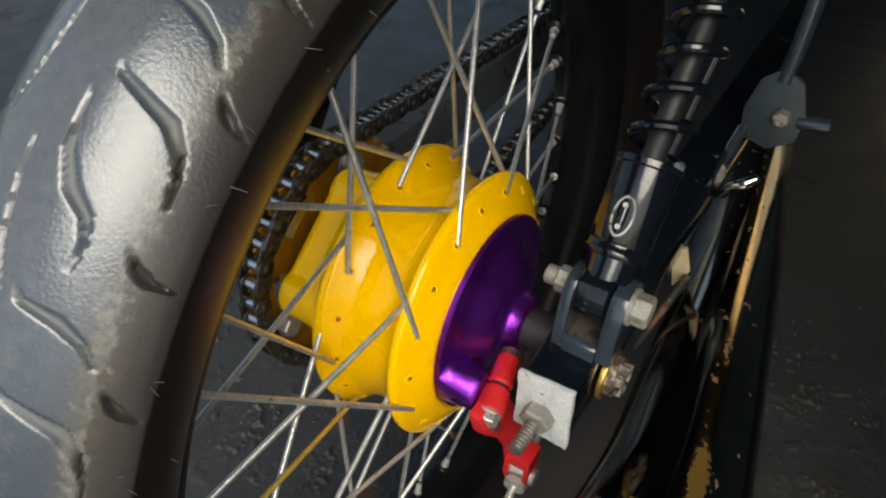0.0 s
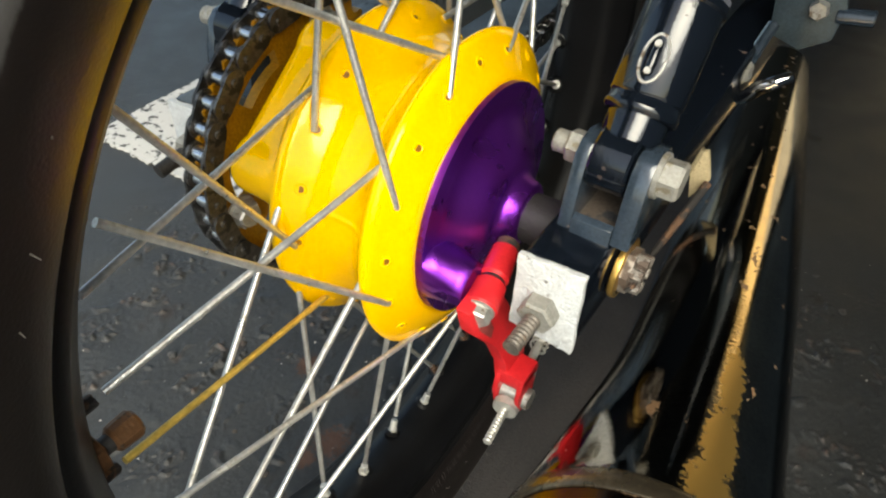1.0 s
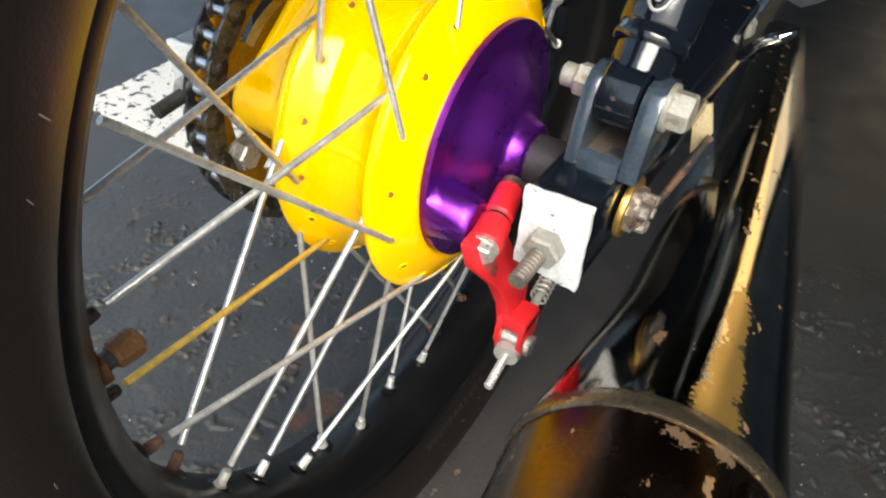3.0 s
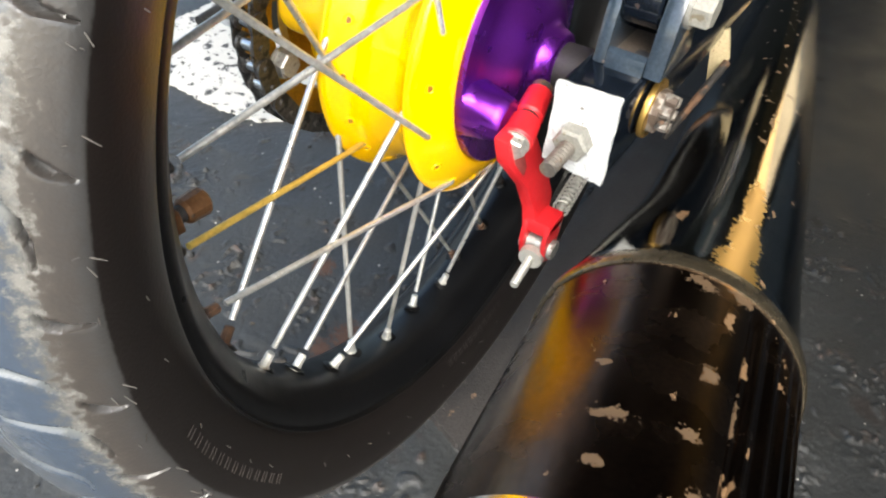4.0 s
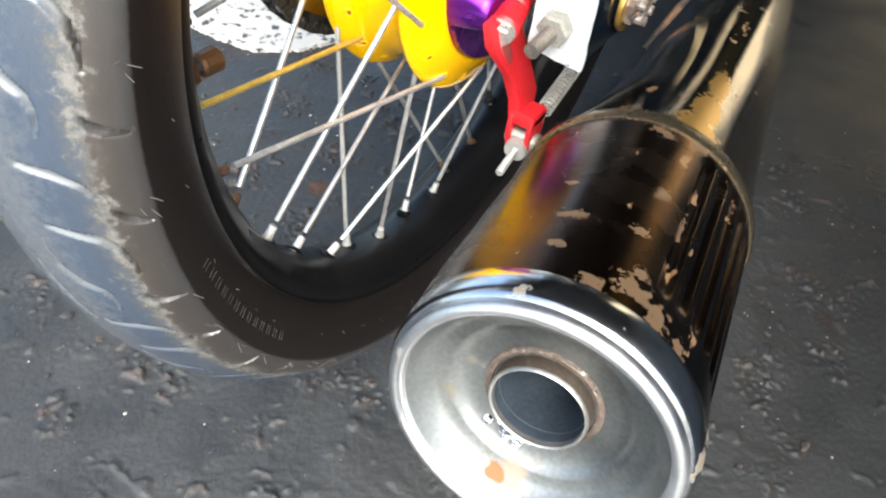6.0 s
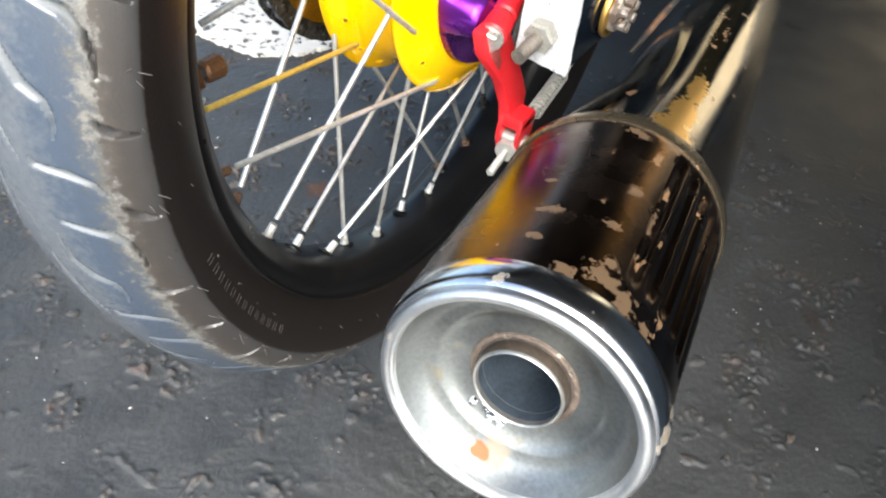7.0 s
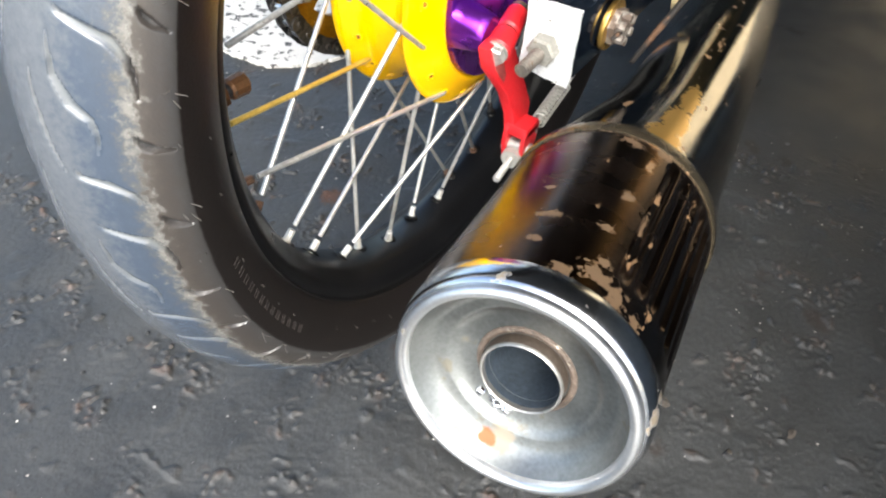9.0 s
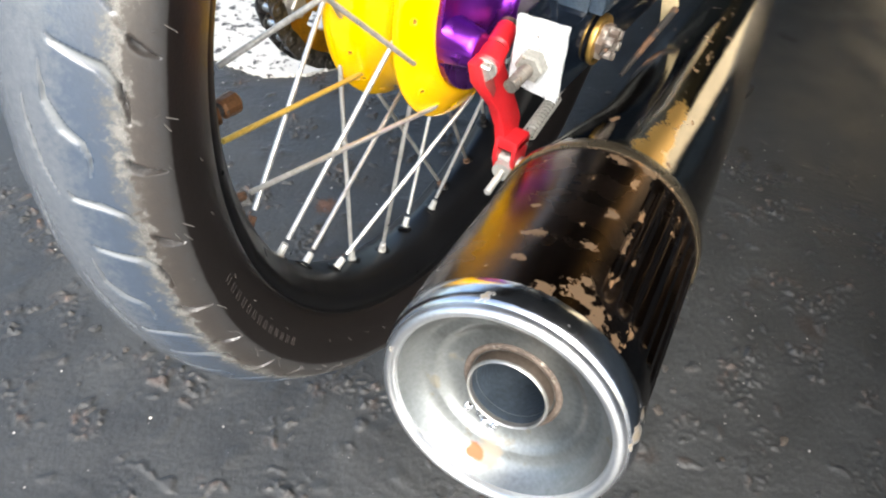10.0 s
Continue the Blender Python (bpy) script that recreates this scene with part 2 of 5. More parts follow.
CAN_BLACK = peeled_black("worn_black_muffler", (0.085, 0.055, 0.039), 0.25, 1.0, 0.02, 0.2, 0.0, 1.3, 0.035)
# On the pipe the tan line also paints in a bright reflection.
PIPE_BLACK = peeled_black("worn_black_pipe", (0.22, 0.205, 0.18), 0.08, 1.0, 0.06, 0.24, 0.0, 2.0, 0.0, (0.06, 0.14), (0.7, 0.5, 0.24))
chips(PIPE_BLACK, [((0.0090, 0.140, 0.0466), (0.0125, 0.0190, 0.02)), ((0.0105, 0.165, 0.0455), (0.0095, 0.0330, 0.02)), ((0.0115, 0.205, 0.0440), (0.0070, 0.0400, 0.02))], (0.62, 0.38, 0.1), 0.3, 1.3, 0.85)
chips(CAN_BLACK, [
    ((-0.0119, 0.0450, 0.0478), (0.0060, 0.0035, 0.008)), ((0.0121, 0.0215, 0.0477), (0.0085, 0.0065, 0.008)), ((0.0010, 0.0155, 0.0492), (0.0050, 0.0045, 0.008)),
    ((0.0203, 0.0180, 0.0448), (0.0050, 0.0060, 0.008)), ((0.0130, 0.0310, 0.0477), (0.0030, 0.0055, 0.008)), ((0.0089, 0.0748, 0.0484), (0.0032, 0.0050, 0.008)),
    ((0.0074, 0.0489, 0.0486), (0.0045, 0.0030, 0.008)), ((-0.0195, 0.0649, 0.0452), (0.0022, 0.0018, 0.008)), ((-0.0135, 0.0275, 0.0473), (0.0040, 0.0022, 0.008)),
    ((0.0002, 0.1175, 0.0492), (0.0065, 0.0045, 0.008)), ((0.0077, 0.1265, 0.0486), (0.0065, 0.0035, 0.008)), ((0.0130, 0.1200, 0.0475), (0.0045, 0.0060, 0.008)),
    ((-0.0133, 0.1230, 0.0474), (0.0032, 0.0022, 0.008)), ((0.0290, 0.0150, 0.0400), (0.0030, 0.0050, 0.008)), ((0.0183, 0.0664, 0.0457), (0.0012, 0.0120, 0.008)),
], (0.135, 0.083, 0.045), 0.5)


def tyre_rubber():
    """Tread painted with the sky's blue sheen, a dusty shoulder, and a dark brown side wall."""
    m = surface("tyre_rubber", (0.03, 0.03, 0.032), 0.38, vary=0.25, scale=45, fine=900, bump=0.12)
    n, l = m.node_tree.nodes, m.node_tree.links
    p = n["Principled BSDF"]
    tc = n.new("ShaderNodeTexCoord")
    sep = n.new("ShaderNodeSeparateXYZ")
    l.new(tc.outputs["Object"], sep.inputs[0])
    ln = n.new("ShaderNodeVectorMath")
    ln.operation = "LENGTH"
    flat = n.new("ShaderNodeVectorMath")
    flat.operation = "MULTIPLY"
    flat.inputs[1].default_value = (0, 1, 1)
    l.new(tc.outputs["Object"], flat.inputs[0])
    l.new(flat.outputs[0], ln.inputs[0])
    no = n.new("ShaderNodeTexNoise")
    no.inputs["Scale"].default_value, no.inputs["Detail"].default_value, no.inputs["Roughness"].default_value = 260, 9, 0.7
    l.new(tc.outputs["Object"], no.inputs["Vector"])
    wob = n.new("ShaderNodeMath")
    wob.operation = "MULTIPLY_ADD"
    wob.inputs[1].default_value, wob.inputs[2].default_value = 0.016, -0.008
    l.new(no.outputs["Fac"], wob.inputs[0])
    rad = n.new("ShaderNodeMath")
    l.new(ln.outputs["Value"], rad.inputs[0])
    l.new(wob.outputs[0], rad.inputs[1])
    ramp = n.new("ShaderNodeValToRGB")
    mr = n.new("ShaderNodeMapRange")
    mr.inputs["From Min"].default_value, mr.inputs["From Max"].default_value = 0.22, 0.29
    l.new(rad.outputs[0], mr.inputs["Value"])
    l.new(mr.outputs[0], ramp.inputs["Fac"])
    e = ramp.color_ramp.elements
    e[0].position, e[0].color = 0.0, (0.036, 0.034, 0.033, 1)
    e[1].position, e[1].color = 1.0, (0.14, 0.147, 0.155, 1)
    # The blue stops and pale crown paint sky reflection into the tread.
    for pos, c in ((0.5, (0.036, 0.034, 0.033, 1)), (0.565, (0.033, 0.028, 0.025, 1)), (0.6, (0.036, 0.03, 0.026, 1)), (0.64, (0.046, 0.038, 0.032, 1)), (0.668, (0.075, 0.072, 0.066, 1)), (0.7, (0.06, 0.066, 0.074, 1)), (0.735, (0.04, 0.054, 0.077, 1)), (0.8, (0.044, 0.06, 0.086, 1)), (0.87, (0.088, 0.098, 0.112, 1))):
        k = e.new(pos)
        k.color = c
    # pale dust gathered in patches along the shoulder
    patch, where = n.new("ShaderNodeTexNoise"), n.new("ShaderNodeValToRGB")
    patch.inputs["Scale"].default_value, patch.inputs["Detail"].default_value, patch.inputs["Roughness"].default_value = 95, 8, 0.72
    l.new(tc.outputs["Object"], patch.inputs["Vector"])
    l.new(mr.outputs[0], where.inputs["Fac"])
    w = where.color_ramp.elements
    w[0].position, w[0].color = 0.58, (0, 0, 0, 1)
    w[1].position, w[1].color = 0.80, (0, 0, 0, 1)
    for pos, v in ((0.63, 0.1), (0.668, 0.26), (0.71, 0.12)):
        w.new(pos).color = (v, v, v, 1)
    heap, cut = n.new("ShaderNodeMath"), n.new("ShaderNodeMapRange")
    l.new(patch.outputs["Fac"], heap.inputs[0])
    l.new(where.outputs["Color"], heap.inputs[1])
    cut.inputs["From Min"].default_value, cut.inputs["From Max"].default_value = 0.66, 0.82
    l.new(heap.outputs[0], cut.inputs["Value"])
    dusty = n.new("ShaderNodeMix")
    dusty.data_type = "RGBA"
    l.new(cut.outputs[0], dusty.inputs["Factor"])
    l.new(ramp.outputs["Color"], dusty.inputs["A"])
    dusty.inputs["B"].default_value = (0.155, 0.149, 0.136, 1)
    # the side wall begins at a sharp line
    low_wob = n.new("ShaderNodeMath")
    low_wob.operation = "MULTIPLY_ADD"
    low_wob.inputs[1].default_value = 0.0022
    l.new(no.outputs["Fac"], low_wob.inputs[0])
    l.new(ln.outputs["Value"], low_wob.inputs[2])
    line = n.new("ShaderNodeMapRange")
    line.inputs["From Min"].default_value, line.inputs["From Max"].default_value = 0.2538, 0.2548
    l.new(low_wob.outputs[0], line.inputs["Value"])
    wall = n.new("ShaderNodeMix")
    wall.data_type = "RGBA"
    l.new(line.outputs[0], wall.inputs["Factor"])
    wall.inputs["A"].default_value = (0.0105, 0.0082, 0.0074, 1)
    l.new(dusty.outputs["Result"], wall.inputs["B"])
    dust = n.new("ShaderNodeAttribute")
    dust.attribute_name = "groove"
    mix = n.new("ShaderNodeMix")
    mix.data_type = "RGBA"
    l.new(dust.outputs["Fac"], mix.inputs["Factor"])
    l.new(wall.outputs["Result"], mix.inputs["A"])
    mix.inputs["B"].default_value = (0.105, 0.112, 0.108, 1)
    # Shoulder slits are painted near-black for the shade in them.
    slit_shade = n.new("ShaderNodeAttribute")
    slit_shade.attribute_name = "slit"
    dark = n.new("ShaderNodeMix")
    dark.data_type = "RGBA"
    l.new(slit_shade.outputs["Fac"], dark.inputs["Factor"])
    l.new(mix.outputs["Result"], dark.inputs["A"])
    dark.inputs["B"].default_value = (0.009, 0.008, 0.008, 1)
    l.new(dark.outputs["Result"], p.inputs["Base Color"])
    ro = n.new("ShaderNodeMapRange")
    ro.inputs["From Min"].default_value, ro.inputs["From Max"].default_value = 0.25, 0.28
    ro.inputs["To Min"].default_value, ro.inputs["To Max"].default_value = 0.36, 0.2
    sheen = n.new("ShaderNodeMapRange")
    sheen.inputs["To Min"].default_value, sheen.inputs["To Max"].default_value = 0.4, 0.9
    l.new(line.outputs[0], sheen.inputs["Value"])
    l.new(sheen.outputs[0], p.inputs["Specular IOR Level"])
    l.new(rad.outputs[0], ro.inputs["Value"])
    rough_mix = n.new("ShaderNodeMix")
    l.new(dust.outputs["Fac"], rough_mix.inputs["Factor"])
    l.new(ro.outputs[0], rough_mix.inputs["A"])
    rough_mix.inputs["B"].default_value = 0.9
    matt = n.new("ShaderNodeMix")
    l.new(slit_shade.outputs["Fac"], matt.inputs["Factor"])
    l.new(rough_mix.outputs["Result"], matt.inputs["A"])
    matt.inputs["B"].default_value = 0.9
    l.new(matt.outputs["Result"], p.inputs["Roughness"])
    return m


TYRE = tyre_rubber()


def ground_material():
    m = surface("rough_dark_paving", (0.034, 0.0352, 0.0352), 0.44, gloss=0.42, vary=0.3, scale=14, fine=420, bump=0.25, stain=(0.03, 0.025, 0.022), stain_amount=0.38, stain_scale=7, stain_rough=0.6)
    n, l = m.node_tree.nodes, m.node_tree.links
    p = n["Principled BSDF"]
    dirt, mix = n.new("ShaderNodeAttribute"), n.new("ShaderNodeMix")
    dirt.attribute_name = "dirt"
    mix.data_type = "RGBA"
    l.new(dirt.outputs["Fac"], mix.inputs["Factor"])
    l.new(p.inputs["Base Color"].links[0].from_socket, mix.inputs["A"])
    l.new(mix.outputs["Result"], p.inputs["Base Color"])
    # lumps are grey to red-brown from place to place, and grainy
    tc, hue, soil = n.new("ShaderNodeTexCoord"), n.new("ShaderNodeTexNoise"), n.new("ShaderNodeValToRGB")
    l.new(tc.outputs["Object"], hue.inputs["Vector"])
    hue.inputs["Scale"].default_value, hue.inputs["Detail"].default_value = 42, 3
    l.new(hue.outputs["Fac"], soil.inputs["Fac"])
    e = soil.color_ramp.elements
    e[0].position, e[0].color = 0.42, (0.033, 0.034, 0.035, 1)
    e[1].position, e[1].color = 0.66, (0.078, 0.052, 0.041, 1)
    e.new(0.54).color = (0.043, 0.039, 0.036, 1)
    l.new(soil.outputs["Color"], mix.inputs["B"])
    grain, deep, high, bump = n.new("ShaderNodeTexNoise"), n.new("ShaderNodeMath"), n.new("ShaderNodeMath"), n.new("ShaderNodeBump")
    l.new(tc.outputs["Object"], grain.inputs["Vector"])
    grain.inputs["Scale"].default_value, grain.inputs["Detail"].default_value, grain.inputs["Roughness"].default_value = 330, 5, 0.7
    deep.operation = "MULTIPLY_ADD"
    deep.inputs[1].default_value, deep.inputs[2].default_value = 0.45, 0.4
    l.new(dirt.outputs["Fac"], deep.inputs[0])
    high.operation = "MULTIPLY"
    l.new(grain.outputs["Fac"], high.inputs[0])
    l.new(deep.outputs[0], high.inputs[1])
    bump.inputs["Strength"].default_value, bump.inputs["Distance"].default_value = 0.8, 0.0022
    l.new(high.outputs[0], bump.inputs["Height"])
    l.new(p.inputs["Normal"].links[0].from_socket, bump.inputs["Normal"])
    l.new(bump.outputs[0], p.inputs["Normal"])
    return m


GROUND = ground_material()
chips(GROUND, [((-0.094, -0.002, 0), (0.018, 0.022, 0.02)), ((-0.104, -0.026, 0), (0.012, 0.013, 0.02)), ((-0.168, 0.053, 0), (0.014, 0.016, 0.02))], (0.1, 0.056, 0.04), 0.8)


def sunlit_white():
    """White for sunlit paving; ragged dark holes stand for its shadow specks."""
    m = surface("sunlit_patch_white", (0.52, 0.51, 0.48), 0.7, vary=0.08, bump=0.5, stain=(0.05, 0.05, 0.05), stain_amount=0.445, stain_scale=70, stain_rough=0.7)
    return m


SUNLIT_WHITE = sunlit_white()
CONCRETE = surface("shade_wall_concrete", (0.04, 0.04, 0.036), 0.85, vary=0.3, scale=3, fine=60, bump=0.4)
CREAM = surface("cream_render", (0.75, 0.6, 0.38), 0.85, vary=0.08, scale=2, fine=60, bump=0.3)
TIN = surface("shade_tin", (0.13, 0.135, 0.14), 0.6, 0.1, vary=0.3, scale=3, fine=60, bump=0.2)


# ---- building helpers ----
class Form:
    """Gathers vertices and faces of one mesh."""

    def __init__(self):
        self.v, self.f = [], []

    def grid(self, rows, closed_u=False, closed_v=False, flip=False):
        """rows[i][j] are points; joins neighbours."""
        base, nu, nv = len(self.v), len(rows), len(rows[0])
        for r in rows:
            self.v.extend(tuple(p) for p in r)
        for i in range(nu if closed_u else nu - 1):
            for j in range(nv if closed_v else nv - 1):
                a, b = base + i * nv + j, base + i * nv + (j + 1) % nv
                c, d = base + ((i + 1) % nu) * nv + (j + 1) % nv, base + ((i + 1) % nu) * nv + j
                self.f.append((a, d, c, b) if flip else (a, b, c, d))
        return self

    def lathe(self, profile, seg=64, axis="x", at=(0, 0, 0), arc=(0.0, TAU)):
        """profile of (along, radius) turned about an axis."""
        full = abs(arc[1] - arc[0] - TAU) < 1e-6
        count = seg if full else seg + 1
        rows = []
        for i in range(count):
            th = arc[0] + (arc[1] - arc[0]) * i / seg
            c, s = math.cos(th), math.sin(th)
            if axis == "x":
                rows.append([(at[0] + u, at[1] + r * c, at[2] + r * s) for u, r in profile])
            elif axis == "y":
                rows.append([(at[0] + r * s, at[1] + u, at[2] + r * c) for u, r in profile])
            else:
                rows.append([(at[0] + r * c, at[1] + r * s, at[2] + u) for u, r in profile])
        return self.grid(rows, closed_u=full)

    def rod(self, p0, p1, r0, r1=None, seg=12, cap=True, bevel=0.0):
        p0, p1 = Vector(p0), Vector(p1)
        r1 = r0 if r1 is None else r1
        d = (p1 - p0).normalized()
        a = d.orthogonal().normalized()
        b = d.cross(a)
        ring = lambda c, r: [c + r * (math.cos(TAU * k / seg) * a + math.sin(TAU * k / seg) * b) for k in range(seg)]
        rows = [ring(p0, r0), ring(p1, r1)]
        if bevel:
            rows = [ring(p0, r0 - bevel), ring(p0 + d * bevel, r0), ring(p1 - d * bevel, r1), ring(p1, r1 - bevel)]
        base = len(self.v)
        self.grid(rows, closed_v=True)
        if cap:
            self.f.append(tuple(base + k for k in range(seg))[::-1])
            self.f.append(tuple(base + (len(rows) - 1) * seg + k for k in range(seg)))
        return self

    def sweep(self, points, r, seg=8, closed=False):
        """A tube of radius r (or a list of radii) along points."""
        pts = [Vector(p) for p in points]
        rows, up = [], None
        for i, p in enumerate(pts):
            d = (pts[min(i + 1, len(pts) - 1)] - pts[max(i - 1, 0)]).normalized()
            if up is None:
                up = d.orthogonal().normalized()
            up = (up - d * up.dot(d)).normalized()
            side = d.cross(up)
            rad = r[i] if isinstance(r, (list, tuple)) else r
            rows.append([p + rad * (math.cos(TAU * k / seg) * up + math.sin(TAU * k / seg) * side) for k in range(seg)])
        base = len(self.v)
        self.grid(rows, closed_v=True)
        self.f.append(tuple(base + k for k in range(seg))[::-1])
        self.f.append(tuple(base + (len(rows) - 1) * seg + k for k in range(seg)))
        return self

    def plate(self, outline, axis, lo, hi):
        """A flat outline (list of 2D points) given thickness along an axis."""
        put = {"x": lambda u, w, t: (t, u, w), "y": lambda u, w, t: (u, t, w), "z": lambda u, w, t: (u, w, t)}[axis]
        base, n = len(self.v), len(outline)
        self.v += [put(u, w, lo) for u, w in outline] + [put(u, w, hi) for u, w in outline]
        self.f.append(tuple(base + k for k in range(n)))
        self.f.append(tuple(base + n + k for k in range(n))[::-1])
        for k in range(n):
            j = (k + 1) % n
            self.f.append((base + k, base + n + k, base + n + j, base + j))
        return self

    def box(self, lo, hi):
        return self.plate([(lo[1], lo[2]), (hi[1], lo[2]), (hi[1], hi[2]), (lo[1], hi[2])], "x", lo[0], hi[0])

    def hexagon(self, p0, p1, r, chamfer=0.15, turn=0.0):
        """A hexagonal nut or bolt head from p0 to p1."""
        p0, p1 = Vector(p0), Vector(p1)
        d = (p1 - p0).normalized()
        a = d.orthogonal().normalized()
        b = d.cross(a)
        ring = lambda c, q: [c + q * (math.cos(TAU * k / 6 + turn) * a + math.sin(TAU * k / 6 + turn) * b) for k in range(6)]
        k = (p1 - p0) * chamfer
        base = len(self.v)
        self.grid([ring(p0, r), ring(p1 - k, r), ring(p1, r * 0.88)], closed_v=True)
        self.f.append(tuple(base + i for i in range(6))[::-1])
        self.f.append(tuple(base + 12 + i for i in range(6)))
        return self


def mesh_of(form, name, material, bevel=0.0, smooth=35.0, merge=True):
    me = bpy.data.meshes.new(name)
    me.from_pydata([tuple(p) for p in form.v], [], form.f)
    bm = bmesh.new()
    bm.from_mesh(me)
    if merge:
        bmesh.ops.remove_doubles(bm, verts=bm.verts, dist=1e-6)
    bmesh.ops.recalc_face_normals(bm, faces=bm.faces)
    if bevel:
        edges = [e for e in bm.edges if len(e.link_faces) == 2 and e.calc_face_angle(0) > 0.6]
        bmesh.ops.bevel(bm, geom=edges, offset=bevel, segments=2, profile=0.6, affect="EDGES", clamp_overlap=True)
    limit = radians(smooth)
    for f in bm.faces:
        f.smooth = True
    for e in bm.edges:
        e.smooth = len(e.link_faces) < 2 or e.calc_face_angle(0) < limit
    bm.to_mesh(me)
    bm.free()
    me.materials.append(material)
    return me


def part(name, form, material, parent, label="", bevel=0.0, smooth=35.0, at=None):
    """One mesh under a thing or a part."""
    ob = new(name, form if isinstance(form, bpy.types.Mesh) else mesh_of(form, name, material, bevel, smooth))
    ob.parent = parent
    if at is not None:
        ob.matrix_basis = at
    if label:
        tagged(ob, label)
    return ob


def hump(x, w):
    """1 at 0, falling smoothly to 0 at w."""
    x = min(abs(x) / w, 1)
    return (1 - x * x) ** 2


# ---- setting: ground, and unseen walls and roof added to shape the light ----
def steps(lo, hi, fine, far):
    """Grid lines: fine from lo to hi, then ever coarser out to far."""
    out = list(np.arange(lo, hi + fine / 2, fine))
    gap = fine
    while out[-1] < far:
        gap *= 1.08
        out.append(out[-1] + gap)
    gap = fine
    while out[0] > -far:
        gap *= 1.08
        out.insert(0, out[0] - gap)
    return out


def build_ground():
    xs, ys = steps(-0.52, 0.46, 0.0017, 60), steps(-0.36, 0.5, 0.0017, 60)
    rows, dirt = [], []
    for x in xs:
        row = []
        for y in ys:
            z, soil = 0.0, 0.0
            if -1.6 < x < 1.6 and -1.2 < y < 2.0:
                v = Vector((x, y, 0))
                z = 0.002 * noise.noise(v * 18) + 0.003 * max(noise.noise(v * 48 + Vector((9, 4, 1))) - 0.25, 0) - 0.0015
                near = min(max(1 - max(abs(x + 0.03) - 0.40, abs(y - 0.07) - 0.34) / 0.1, 0), 1)
                clump = min(max((noise.noise(v * 23 + Vector((2, 5, 7))) - 0.09) / 0.22, 0), 1)
                lump = min(max((noise.noise(v * 80 + Vector((3, 8, 5))) - 0.08) / 0.26, 0), 1)
                chip = min(max((noise.noise(v * 205 + Vector((6, 1, 4))) - 0.1) / 0.3, 0), 1)
                crumb = clump * (0.0024 * lump * (0.3 + 1.2 * chip) + 0.0014 * chip) + 0.0020 * lump * min(max((noise.noise(v * 40 + Vector((1, 9, 2))) - 0.3) / 0.15, 0), 1)
                z = z * (0.08 + 0.92 * near) + near * (crumb + 0.00035 * noise.noise(v * 210) + 0.0005 * max(noise.noise(v * 130 + Vector((4, 2, 8))) - 0.15, 0))
                soil = near * min(crumb / 0.0018, 1)
            row.append((x, y, z))
            dirt.append(soil)
        rows.append(row)
    me = mesh_of(Form().grid(rows), "ground", GROUND, smooth=180, merge=False)
    me.attributes.new("dirt", "FLOAT", "POINT").data.foreach_set("value", np.asarray(dirt, dtype=np.float32))
    ob = new("ground", me)
    tagged(ob, "rough dark grey paving with bumps, grit and stains", "ground", kind="structure")


build_ground()


def slab(name, lo, hi, material, label, category):
    ob = new(name, mesh_of(Form().box(lo, hi), name, material))
    tagged(ob, label, category, kind="structure")
    return ob


# Unseen slabs, added to block light and give the pipe a reflection.
slab("shade_wall_north_1", (-0.9, 2.2, -0.05), (0.3, 2.35, 1.05), CONCRETE, "unseen dim grey wall added to darken the space ahead", "wall")
slab("shade_wall_north_2", (0.6, 2.2, -0.05), (0.65, 2.35, 1.05), CONCRETE, "unseen dim grey wall added beside the gap for reflections", "wall")
slab("shade_wall_east", (0.65, -0.3, -0.05), (0.8, 2.35, 1.8), TIN, "unseen dim grey side wall added to shade the ground", "wall")
slab("reflected_wall", (0.0, 6.0, -0.05), (2.6, 6.2, 3.0), CREAM, "unseen cream wall added for the pipe to reflect", "wall")
slab("ceiling", (-0.9, -0.36, 1.05), (0.65, 2.35, 1.11), TIN, "unseen dark tin roof added to block light from above", "ceiling")


# The patch of sunlight on the paving, built as a thin white sheet.
def build_sunlit_patch():
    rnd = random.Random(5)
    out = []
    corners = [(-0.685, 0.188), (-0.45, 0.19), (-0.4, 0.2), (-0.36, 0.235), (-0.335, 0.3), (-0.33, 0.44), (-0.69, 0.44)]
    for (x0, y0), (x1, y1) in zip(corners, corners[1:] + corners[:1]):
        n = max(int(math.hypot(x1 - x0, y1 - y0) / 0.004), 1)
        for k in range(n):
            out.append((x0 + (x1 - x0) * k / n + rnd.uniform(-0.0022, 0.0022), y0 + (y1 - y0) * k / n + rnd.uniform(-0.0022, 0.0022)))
    ob = new("sunlit_patch", mesh_of(Form().plate(out, "z", -0.002, 0.0035), "sunlit_patch", SUNLIT_WHITE))
    tagged(ob, "sunlit patch of paving, painted white with dark specks", "road marking", kind="structure")


build_sunlit_patch()


